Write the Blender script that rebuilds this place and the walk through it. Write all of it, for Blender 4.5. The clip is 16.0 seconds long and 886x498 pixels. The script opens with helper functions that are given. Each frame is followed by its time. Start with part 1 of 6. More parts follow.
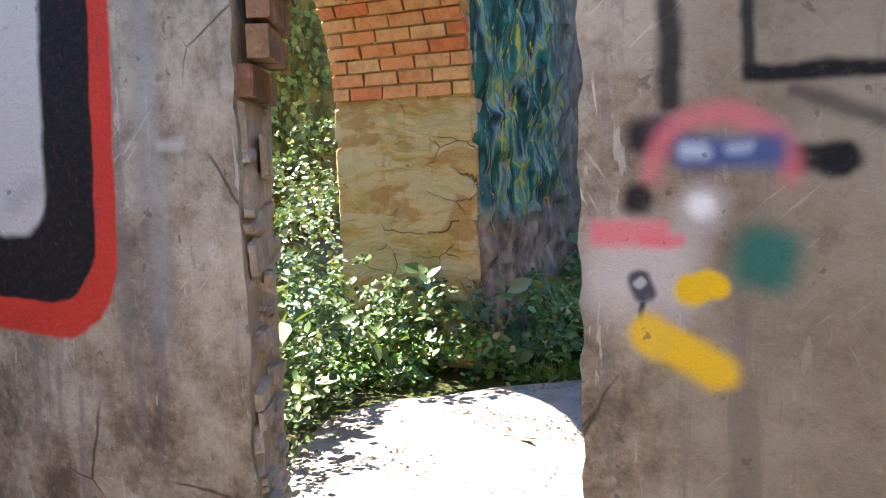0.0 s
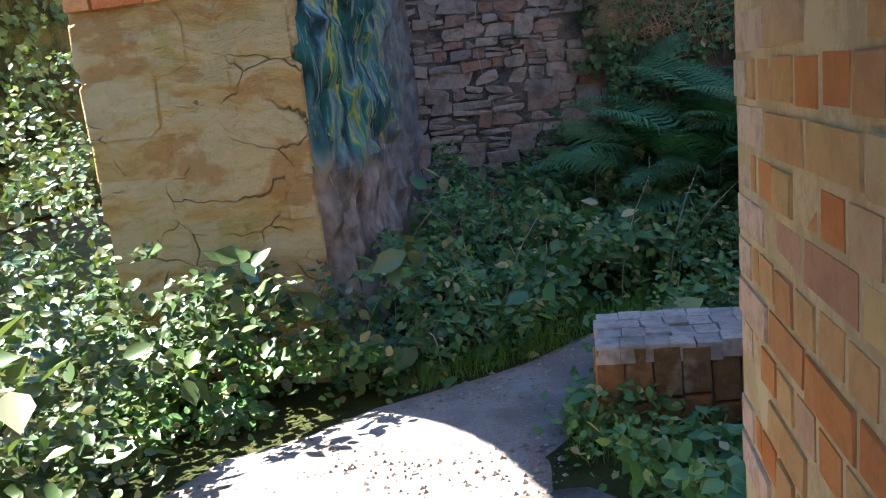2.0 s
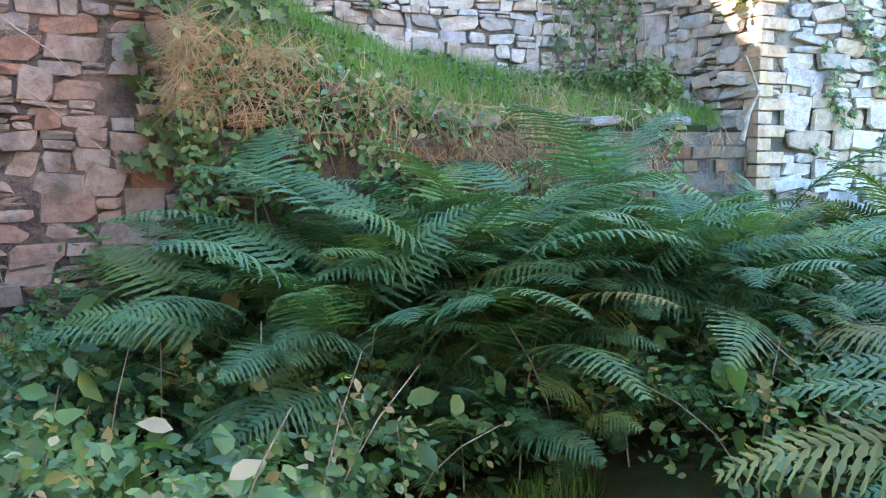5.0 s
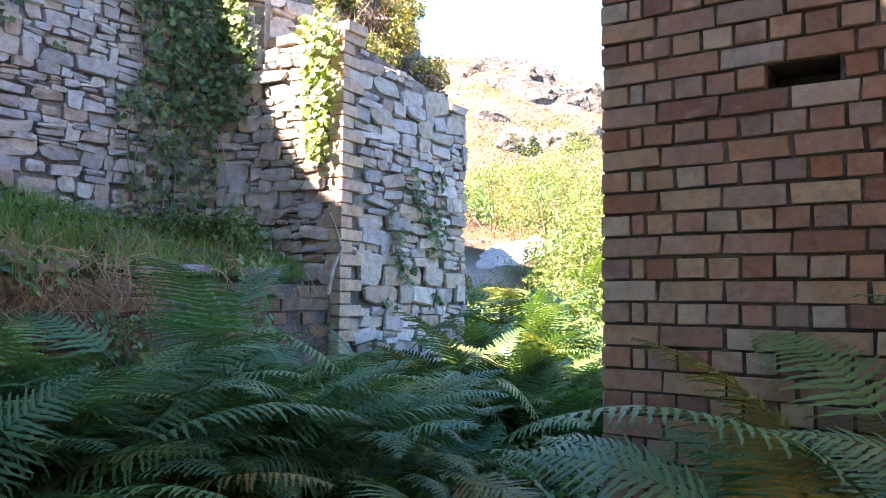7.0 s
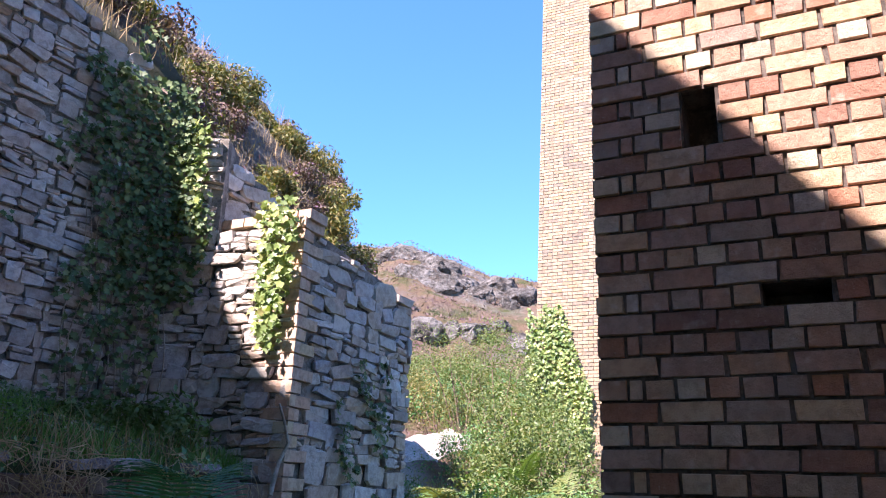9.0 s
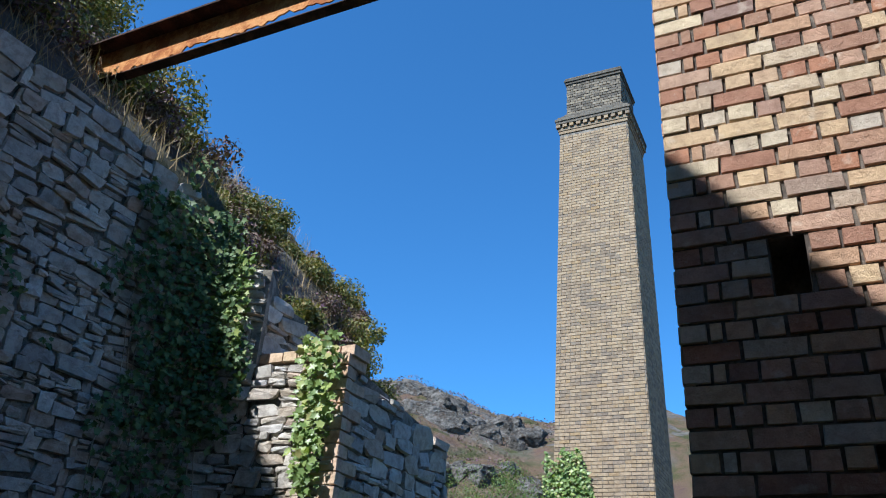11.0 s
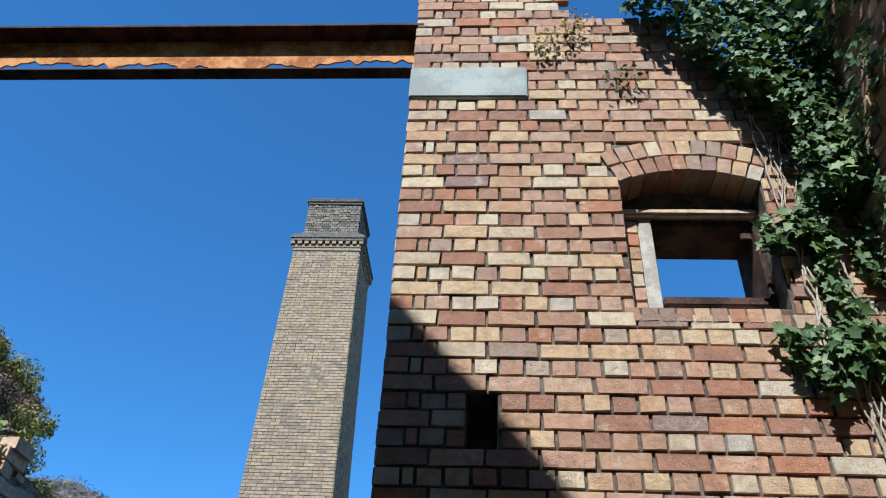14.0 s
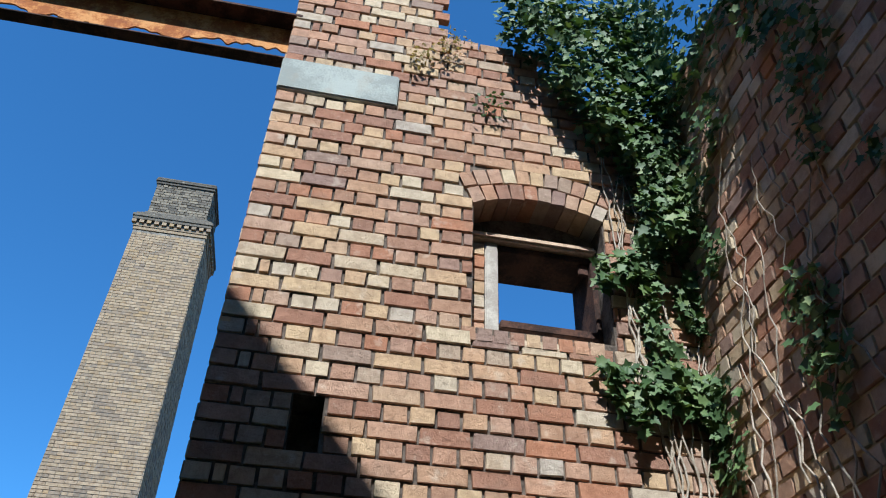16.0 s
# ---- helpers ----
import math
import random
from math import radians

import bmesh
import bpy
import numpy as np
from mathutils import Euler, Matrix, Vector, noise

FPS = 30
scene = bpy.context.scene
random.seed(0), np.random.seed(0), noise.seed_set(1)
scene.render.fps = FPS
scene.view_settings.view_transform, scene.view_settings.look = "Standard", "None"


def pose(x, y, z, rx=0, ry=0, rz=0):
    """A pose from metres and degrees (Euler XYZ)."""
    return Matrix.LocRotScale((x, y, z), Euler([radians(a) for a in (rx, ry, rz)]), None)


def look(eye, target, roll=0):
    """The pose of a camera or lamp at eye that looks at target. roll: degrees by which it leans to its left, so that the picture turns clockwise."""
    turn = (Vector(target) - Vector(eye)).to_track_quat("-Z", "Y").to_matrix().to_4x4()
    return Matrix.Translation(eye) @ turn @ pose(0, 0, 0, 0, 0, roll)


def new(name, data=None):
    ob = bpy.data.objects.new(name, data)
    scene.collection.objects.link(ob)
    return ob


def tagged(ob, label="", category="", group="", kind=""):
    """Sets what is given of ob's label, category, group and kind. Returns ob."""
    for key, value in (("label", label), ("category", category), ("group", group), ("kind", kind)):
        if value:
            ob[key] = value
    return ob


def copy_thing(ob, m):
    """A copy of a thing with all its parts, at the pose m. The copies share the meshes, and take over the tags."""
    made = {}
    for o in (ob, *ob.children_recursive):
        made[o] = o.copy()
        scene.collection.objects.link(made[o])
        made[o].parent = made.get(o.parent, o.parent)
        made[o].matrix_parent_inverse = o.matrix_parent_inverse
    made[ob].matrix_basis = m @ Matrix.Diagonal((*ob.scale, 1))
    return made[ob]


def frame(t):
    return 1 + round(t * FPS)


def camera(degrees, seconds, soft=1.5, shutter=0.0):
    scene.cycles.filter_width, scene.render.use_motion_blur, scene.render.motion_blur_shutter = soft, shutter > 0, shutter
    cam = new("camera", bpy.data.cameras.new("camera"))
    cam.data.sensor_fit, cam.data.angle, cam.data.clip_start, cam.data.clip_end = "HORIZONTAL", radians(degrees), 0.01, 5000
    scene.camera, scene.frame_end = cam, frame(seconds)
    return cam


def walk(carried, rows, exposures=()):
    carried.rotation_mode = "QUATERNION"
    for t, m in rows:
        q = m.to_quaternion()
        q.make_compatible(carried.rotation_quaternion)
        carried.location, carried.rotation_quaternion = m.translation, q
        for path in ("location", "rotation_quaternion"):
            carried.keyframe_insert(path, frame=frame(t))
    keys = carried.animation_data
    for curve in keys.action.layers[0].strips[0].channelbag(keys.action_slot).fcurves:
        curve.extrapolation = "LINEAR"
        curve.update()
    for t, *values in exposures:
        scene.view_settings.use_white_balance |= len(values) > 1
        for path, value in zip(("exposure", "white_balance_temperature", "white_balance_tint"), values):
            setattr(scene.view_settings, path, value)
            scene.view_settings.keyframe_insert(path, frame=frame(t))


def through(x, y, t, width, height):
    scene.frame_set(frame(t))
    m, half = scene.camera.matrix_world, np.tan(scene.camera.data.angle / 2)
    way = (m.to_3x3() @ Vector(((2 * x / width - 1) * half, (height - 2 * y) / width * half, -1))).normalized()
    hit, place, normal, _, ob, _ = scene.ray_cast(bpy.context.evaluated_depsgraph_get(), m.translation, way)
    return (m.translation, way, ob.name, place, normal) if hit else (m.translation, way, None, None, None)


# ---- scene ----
cam = camera(59.0, 16.0, 1.1)
PATH = [
    (0, (1.476, -1.206, 1.262), (0.612, 0.583, 1.031), -1.7),
    (0.5, (1.263, -0.864, 1.23), (0.389, 0.914, 0.956), -2.9),
    (1, (1.027, -0.611, 1.193), (0.364, 1.253, 0.9), -3.8),
    (1.5, (0.849, -0.334, 1.164), (0.499, 1.582, 0.708), -6.5),
    (2, (0.728, -0.04, 1.194), (0.377, 1.886, 0.783), -6.0),
    (2.5, (0.641, 0.228, 1.172), (0.359, 2.146, 0.683), -6.9),
    (3, (0.549, 0.534, 1.22), (0.724, 2.411, 0.55), -6.3),
    (3.2, (0.529, 0.613, 1.226), (0.822, 2.487, 0.591), -5.3),
    (4.2, (0.62, 1.3, 1.2), (1.2, 3.18, 0.85), -3.0),
    (5.3, (0.729, 2.118, 1.186), (1.588, 3.919, 1.047), -0.1),
    (5.5, (0.725, 2.178, 1.199), (1.663, 3.943, 1.134), 0.0),
    (6, (0.67, 2.305, 1.249), (1.884, 3.891, 1.346), 0.7),
    (6.5, (0.624, 2.352, 1.264), (2.079, 3.718, 1.391), 0.4),
    (7, (0.585, 2.411, 1.268), (2.247, 3.516, 1.4), 0.6),
    (7.5, (0.546, 2.445, 1.298), (2.319, 3.34, 1.529), 1.2),
    (8, (0.521, 2.504, 1.303), (2.36, 3.247, 1.562), 1.8),
    (8.5, (0.481, 2.626, 1.31), (2.298, 3.37, 1.691), 2.1),
    (9, (0.47, 2.793, 1.324), (2.178, 3.64, 1.927), 2.0),
    (9.2, (0.444, 2.879, 1.331), (2.114, 3.766, 1.981), 3.0),
    (10.2, (0.45, 3.03, 1.365), (2.07, 3.86, 2.17), 3.6),
    (11.3, (0.456, 3.152, 1.398), (2.029, 3.932, 2.355), 4.2),
    (11.5, (0.454, 3.157, 1.399), (2.031, 3.9, 2.379), 4.4),
    (12, (0.448, 3.162, 1.406), (2.038, 3.802, 2.436), 4.9),
    (12.5, (0.438, 3.154, 1.41), (2.035, 3.659, 2.502), 4.5),
    (13, (0.432, 3.155, 1.411), (2.04, 3.516, 2.544), 3.6),
    (13.5, (0.426, 3.155, 1.407), (2.036, 3.358, 2.577), 3.2),
    (14, (0.396, 3.138, 1.401), (1.987, 3.25, 2.606), 2.9),
    (14.5, (0.386, 3.124, 1.401), (1.972, 3.129, 2.619), 2.4),
    (15, (0.395, 3.113, 1.395), (1.971, 3.041, 2.625), 2.2),
    (15.5, (0.416, 3.12, 1.399), (1.977, 2.998, 2.643), 2.7),
    (16, (0.423, 3.116, 1.394), (1.97, 2.857, 2.635), 2.4),
]
EXPOSURES = [(0, 3.25, 7600, 8), (1, 3.1, 7000, 8), (1.5, 3.0, 6800, 10), (3.2, 3.3, 6800, 10), (5.3, 5.1, 8500, 20), (6.0, 4.6, 8200, 23), (6.5, 4.2, 8000, 26), (7.0, 3.6, 7700, 29), (7.5, 3.15, 7300, 31), (8.0, 2.85, 6900, 32), (9.0, 2.1, 6400, 32), (11.3, 0.82, 5600, 5), (16, 0.78, 5600, 5)]
walk(cam, [(t, look(eye, target, roll)) for t, eye, target, roll in PATH], EXPOSURES)

# ---- world and sun ----
SUN_EL, SUN_AZ = 51.7, 16.4          # height; degrees north of west
TO_SUN = Vector((-math.cos(radians(SUN_AZ)) * math.cos(radians(SUN_EL)), math.sin(radians(SUN_AZ)) * math.cos(radians(SUN_EL)), math.sin(radians(SUN_EL))))
world = bpy.data.worlds.new("world")
scene.world = world
world.use_nodes = True
sky = world.node_tree.nodes.new("ShaderNodeTexSky")
sky.sky_type, sky.sun_disc = "NISHITA", False
sky.sun_elevation, sky.sun_rotation = radians(SUN_EL), math.atan2(TO_SUN.x, TO_SUN.y)
sky.dust_density, sky.ozone_density, sky.air_density, sky.altitude = 0.0, 2.0, 1.0, 500
tint = world.node_tree.nodes.new("ShaderNodeMix")
tint.data_type, tint.blend_type = "RGBA", "MULTIPLY"
tint.inputs[0].default_value, tint.inputs[7].default_value = 1.0, (0.45, 0.87, 1.15, 1)
world.node_tree.links.new(sky.outputs[0], tint.inputs[6])
world.node_tree.links.new(tint.outputs[2], world.node_tree.nodes["Background"].inputs[0])
world.node_tree.nodes["Background"].inputs[1].default_value = 0.097
sun_data = bpy.data.lights.new("sun", "SUN")
sun_data.energy, sun_data.angle, sun_data.color = 4.9, radians(0.53), (1.0, 0.94, 0.86)
sun = new("sun", sun_data)
sun.matrix_world = look(TO_SUN * 60, (0, 0, 0))


# ---- material helpers ----
class Nodes:
    def __init__(self, name):
        self.mat = bpy.data.materials.new(name)
        self.mat.use_nodes = True
        self.nt = self.mat.node_tree
        self.bsdf = self.nt.nodes["Principled BSDF"]

    def add(self, kind, **inputs):
        n = self.nt.nodes.new(kind)
        for key, v in inputs.items():
            self.put(n.inputs[int(key[1:])] if key[0] == "i" and key[1:].isdigit() else n.inputs[key.replace("_", " ")], v)
        return n

    def put(self, socket, v):
        if isinstance(v, bpy.types.NodeSocket):
            self.nt.links.new(v, socket)
        elif isinstance(v, bpy.types.Node):
            self.nt.links.new(v.outputs[0], socket)
        else:
            socket.default_value = v

    def coords(self, world_space=True):
        return self.add("ShaderNodeNewGeometry").outputs["Position"] if world_space else self.add("ShaderNodeTexCoord").outputs["Object"]

    def stretch(self, vec, s):
        n = self.add("ShaderNodeVectorMath", i0=vec, i1=s)
        n.operation = "MULTIPLY"
        return n.outputs[0]

    def noise(self, vec, scale, detail=6, rough=0.6):
        return self.add("ShaderNodeTexNoise", Vector=vec, Scale=scale, Detail=detail, Roughness=rough).outputs[0]

    def ramp(self, fac, stops):
        n = self.add("ShaderNodeValToRGB", Fac=fac)
        e = n.color_ramp.elements
        while len(e) < len(stops):
            e.new(0.5)
        for k, (p, c) in zip(e, stops):
            k.position, k.color = p, (*c, 1)
        return n.outputs[0]

    def math(self, op, a, b=0.0, clamp=False):
        n = self.add("ShaderNodeMath", i0=a, i1=b)
        n.operation, n.use_clamp = op, clamp
        return n.outputs[0]

    def mix(self, fac, a, b, kind="MIX"):
        n = self.nt.nodes.new("ShaderNodeMix")
        n.data_type, n.blend_type = "RGBA", kind
        self.put(n.inputs[0], fac)
        for i, v in ((6, a), (7, b)):
            self.put(n.inputs[i], (*v, 1) if isinstance(v, tuple) and len(v) == 3 else v)
        return n.outputs[2]

    def smooth(self, v, lo, hi, a=0.0, b=1.0):
        n = self.add("ShaderNodeMapRange", i0=v, i1=lo, i2=hi, i3=a, i4=b)
        n.interpolation_type = "SMOOTHSTEP"
        return n.outputs[0]

    def piece(self):
        """A random value for each piece, whether an object of its own or an island of a joined mesh."""
        a, b = self.add("ShaderNodeObjectInfo").outputs["Random"], self.add("ShaderNodeNewGeometry").outputs["Random Per Island"]
        return self.math("FRACT", self.math("ADD", self.math("MULTIPLY", a, 7.31), b))

    def finish(self, color, rough=0.85, bump=None, strength=0.4, dist=0.01, metal=0.0, spec=0.3):
        self.put(self.bsdf.inputs["Base Color"], color)
        self.put(self.bsdf.inputs["Roughness"], rough)
        self.put(self.bsdf.inputs["Metallic"], metal)
        self.put(self.bsdf.inputs["Specular IOR Level"], spec)
        if bump is not None:
            self.put(self.bsdf.inputs["Normal"], self.add("ShaderNodeBump", Strength=strength, Distance=dist, Height=bump).outputs[0])
        return self.mat


def masonry(name, stops, stain=(0.1, 0.09, 0.08), stain_amount=0.5, grain=60, fleck=(0.6, 0.55, 0.48), fleck_amount=0.25, bump=0.5, mottle=0.6):
    """Bricks or stones: a colour for each piece, mottled, stained and pitted."""
    n = Nodes(name)
    p = n.coords()
    base = n.ramp(n.piece(), stops)
    mott = n.noise(p, 16, 9, 0.75)
    base = n.mix(n.smooth(mott, 0.42, 0.62, 0, mottle), base, n.mix(1.0, base, (0.5, 0.45, 0.43), "MULTIPLY"))
    base = n.mix(n.smooth(n.noise(p, 5, 4), 0.52, 0.75, 0, stain_amount), base, stain)
    fine = n.noise(p, grain, 8, 0.7)
    base = n.mix(n.smooth(fine, 0.58, 0.72, 0, fleck_amount), base, fleck)
    base = n.mix(n.smooth(n.noise(p, 9, 3), 0.6, 0.72, 0, fleck_amount), base, fleck)
    return n.finish(base, n.smooth(fine, 0.2, 0.8, 0.75, 0.95), n.math("ADD", fine, n.math("MULTIPLY", mott, 2.0)), bump, 0.006, spec=0.15)


def rough_surface(name, stops, scale=3.0, fine=40, stain=None, stain_amount=0.5, bump=0.5, dist=0.01, rough=(0.75, 0.95), streak=None):
    n = Nodes(name)
    p = n.coords()
    big, small = n.noise(p, scale, 7, 0.65), n.noise(p, fine, 8, 0.7)
    base = n.ramp(n.smooth(n.math("ADD", n.math("MULTIPLY", big, 0.65), n.math("MULTIPLY", small, 0.35)), 0.38, 0.62, 0.2, 0.8), stops)
    if streak:
        s = n.noise(n.stretch(p, (7, 7, 0.7)), 1.6, 6, 0.7)
        base = n.mix(n.smooth(s, 0.5, 0.72, 0, 0.65), base, streak)
    if stain:
        base = n.mix(n.smooth(n.noise(p, scale * 2.3, 5), 0.52, 0.68, 0, stain_amount), base, stain)
    return n.finish(base, n.smooth(small, 0.2, 0.8, *rough), n.math("ADD", small, n.math("MULTIPLY", big, 1.5)), bump, dist, spec=0.2)


def leafy(name, stops, rough=0.5, through=0.35, dry=None, whole=False, spec=0.4):
    """Leaves: a colour for each leaf, some light coming through."""
    n = Nodes(name)
    r = n.add("ShaderNodeObjectInfo").outputs["Random"] if whole else n.piece()
    base = n.ramp(r, stops)
    p = n.coords()
    base = n.mix(n.smooth(n.noise(p, 3.0, 3), 0.4, 0.7, 0, 0.6), base, n.mix(1.0, base, (0.45, 0.6, 0.5), "MULTIPLY"))
    if dry:
        base = n.mix(n.smooth(n.noise(p, 1.7, 3), 0.58, 0.7, 0, 0.7), base, dry)
    n.finish(base, rough, n.noise(p, 220, 2), 0.15, 0.002, spec=spec)
    out = n.nt.nodes["Material Output"]
    tr = n.add("ShaderNodeBsdfTranslucent", Color=n.mix(1.0, base, (1.5, 1.6, 0.6), "MULTIPLY"))
    sh = n.add("ShaderNodeMixShader", Fac=through, i1=n.bsdf.outputs[0], i2=tr.outputs[0])
    n.nt.links.new(sh.outputs[0], out.inputs[0])
    return n.mat


# ---- materials ----
M = {}
M["brick_red"] = masonry("brick_red", [(0, (0.440, 0.209, 0.121)), (0.12, (0.308, 0.171, 0.121)), (0.26, (0.506, 0.319, 0.198)), (0.42, (0.572, 0.418, 0.253)), (0.56, (0.451, 0.297, 0.215)), (0.7, (0.495, 0.286, 0.182)), (0.8, (0.286, 0.193, 0.160)), (0.9, (0.627, 0.506, 0.341)), (1, (0.462, 0.396, 0.330))], stain=(0.231, 0.165, 0.121), stain_amount=0.4, mottle=0.42, fleck_amount=0.35, fleck=(0.616, 0.528, 0.418), grain=45, bump=1.0)
M["brick_orange"] = masonry("brick_orange", [(0, (0.60, 0.22, 0.07)), (0.3, (0.64, 0.30, 0.10)), (0.5, (0.62, 0.40, 0.17)), (0.68, (0.56, 0.25, 0.10)), (0.82, (0.66, 0.46, 0.20)), (0.92, (0.60, 0.38, 0.26)), (1, (0.48, 0.25, 0.13))], stain=(0.40, 0.22, 0.10), stain_amount=0.3, mottle=0.28, fleck=(0.62, 0.44, 0.26), fleck_amount=0.14, bump=0.9)
M["brick_pale"] = masonry("brick_pale", [(0, (0.55, 0.36, 0.24)), (0.5, (0.62, 0.45, 0.33)), (1, (0.6, 0.46, 0.28))], stain=(0.35, 0.3, 0.2), stain_amount=0.3)
M["brick_arch"] = masonry("brick_arch", [(0, (0.58, 0.17, 0.07)), (0.5, (0.62, 0.24, 0.1)), (1, (0.62, 0.38, 0.18))], stain=(0.55, 0.4, 0.22), stain_amount=0.5)
M["brick_old"] = masonry("brick_old", [(0, (0.20, 0.10, 0.06)), (0.5, (0.26, 0.15, 0.09)), (1, (0.22, 0.17, 0.12))], stain=(0.05, 0.06, 0.04), stain_amount=0.7)
M["brick_block_top"] = masonry("brick_block_top", [(0, (0.33, 0.31, 0.31)), (1, (0.45, 0.41, 0.38))], stain=(0.1, 0.11, 0.07), stain_amount=0.7)
M["brick_chimney"] = masonry("brick_chimney", [(0, (0.24, 0.19, 0.14)), (0.2, (0.36, 0.27, 0.17)), (0.5, (0.42, 0.32, 0.21)), (0.75, (0.33, 0.25, 0.17)), (0.85, (0.25, 0.2, 0.15)), (1, (0.38, 0.27, 0.15))], fleck_amount=0.1, stain=(0.34, 0.22, 0.11), stain_amount=0.4)
M["brick_cap"] = masonry("brick_cap", [(0, (0.11, 0.1, 0.085)), (1, (0.17, 0.15, 0.12))], stain=(0.05, 0.045, 0.04), stain_amount=0.7, grain=30, fleck=(0.34, 0.3, 0.24), fleck_amount=0.5, bump=1.0)
M["brick_neck"] = masonry("brick_neck", [(0, (0.10, 0.09, 0.075)), (0.5, (0.19, 0.165, 0.13)), (1, (0.27, 0.23, 0.17))], stain=(0.07, 0.06, 0.05), stain_amount=0.6, fleck=(0.34, 0.3, 0.24), fleck_amount=0.4)
M["brick_stub"] = masonry("brick_stub", [(0, (0.34, 0.14, 0.06)), (0.4, (0.27, 0.16, 0.08)), (0.7, (0.2, 0.13, 0.07)), (1, (0.34, 0.22, 0.11))], stain=(0.035, 0.035, 0.022), stain_amount=0.95, bump=1.0)
M["stone_slab"] = rough_surface("stone_slab", [(0.3, (0.2, 0.18, 0.17)), (0.7, (0.42, 0.39, 0.36))], 6, 50, stain=(0.14, 0.15, 0.09), stain_amount=0.6, bump=0.9, dist=0.015)
M["crag"] = rough_surface("crag", [(0.25, (0.045, 0.04, 0.035)), (0.5, (0.11, 0.1, 0.088)), (0.8, (0.22, 0.205, 0.185))], 1.4, 7, stain=(0.1, 0.07, 0.05), stain_amount=0.7, bump=1.0, dist=0.2)
M["edge_render"] = rough_surface("edge_render", [(0.3, (0.42, 0.37, 0.3)), (0.6, (0.56, 0.5, 0.42)), (0.8, (0.64, 0.59, 0.5))], 4, 60, stain=(0.2, 0.16, 0.12), stain_amount=0.4, bump=1.0, dist=0.02)
M["stone_grey"] = masonry("stone_grey", [(0, (0.36, 0.33, 0.30)), (0.2, (0.50, 0.46, 0.42)), (0.4, (0.57, 0.53, 0.47)), (0.55, (0.46, 0.35, 0.27)), (0.7, (0.55, 0.47, 0.38)), (0.85, (0.66, 0.62, 0.56)), (1, (0.43, 0.41, 0.41))], stain=(0.24, 0.19, 0.14), stain_amount=0.5, fleck=(0.6, 0.57, 0.52), fleck_amount=0.4, bump=1.0)
M["stone_old"] = masonry("stone_old", [(0, (0.405, 0.230, 0.162)), (0.35, (0.446, 0.338, 0.270)), (0.7, (0.540, 0.432, 0.351)), (1, (0.324, 0.284, 0.257))], stain=(0.135, 0.115, 0.088), stain_amount=0.75, bump=1.0)
M["mortar"] = rough_surface("mortar", [(0.3, (0.07, 0.055, 0.045)), (0.7, (0.16, 0.13, 0.105))], 8, 70)
M["mortar_pale"] = rough_surface("mortar_pale", [(0.3, (0.46, 0.34, 0.18)), (0.7, (0.60, 0.47, 0.27))], 8, 70)
M["mortar_stone"] = rough_surface("mortar_stone", [(0.3, (0.1, 0.09, 0.075)), (0.7, (0.27, 0.24, 0.2))], 6, 50)
M["dark_wall"] = rough_surface("dark_wall", [(0.3, (0.10, 0.085, 0.07)), (0.7, (0.24, 0.19, 0.15))], 4, 50, bump=0.9, dist=0.03)
M["plaster"] = rough_surface("plaster", [(0.3, (0.30, 0.19, 0.11)), (0.7, (0.42, 0.28, 0.17))], 1.5, 60, stain=(0.24, 0.16, 0.1), stain_amount=0.4, bump=0.35)
M["path"] = rough_surface("path", [(0.25, (0.20, 0.17, 0.16)), (0.5, (0.27, 0.235, 0.22)), (0.8, (0.36, 0.32, 0.3))], 2.5, 90, bump=0.9, dist=0.012)
M["soil"] = rough_surface("soil", [(0.3, (0.045, 0.05, 0.02)), (0.5, (0.09, 0.11, 0.035)), (0.7, (0.15, 0.13, 0.06))], 2.0, 30, stain=(0.11, 0.085, 0.05), bump=1.0, dist=0.05)
M["scree"] = rough_surface("scree", [(0.3, (0.42, 0.36, 0.31)), (0.7, (0.62, 0.56, 0.5))], 4, 30, bump=1.0, dist=0.05)
M["pebble"] = masonry("pebble", [(0, (0.2, 0.175, 0.16)), (0.5, (0.28, 0.25, 0.23)), (1, (0.38, 0.35, 0.32))])
M["pad_stone"] = rough_surface("pad_stone", [(0.3, (0.27, 0.29, 0.27)), (0.7, (0.38, 0.41, 0.38))], 3, 80, stain=(0.34, 0.29, 0.22), stain_amount=0.3, bump=0.25)
M["concrete_frame"] = rough_surface("concrete_frame", [(0.3, (0.36, 0.32, 0.28)), (0.7, (0.52, 0.48, 0.42))], 6, 60)
M["rust"] = rough_surface("rust", [(0.3, (0.30, 0.10, 0.03)), (0.5, (0.46, 0.19, 0.06)), (0.7, (0.55, 0.27, 0.1))], 5, 45, stain=(0.2, 0.07, 0.03), bump=0.5)
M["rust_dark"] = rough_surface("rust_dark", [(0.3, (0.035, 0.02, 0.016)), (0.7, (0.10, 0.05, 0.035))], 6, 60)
M["dry_wood"] = rough_surface("dry_wood", [(0.3, (0.3, 0.25, 0.19)), (0.7, (0.5, 0.44, 0.36))], 12, 80)
M["bark"] = rough_surface("bark", [(0.3, (0.13, 0.09, 0.06)), (0.7, (0.26, 0.2, 0.14))], 14, 80)
M["fern"] = leafy("fern", [(0, (0.053, 0.155, 0.077)), (0.3, (0.077, 0.203, 0.106)), (0.6, (0.063, 0.173, 0.077)), (0.82, (0.116, 0.231, 0.086)), (0.93, (0.192, 0.270, 0.077)), (1, (0.250, 0.192, 0.086))], 0.42, 0.22, whole=True, spec=0.2)
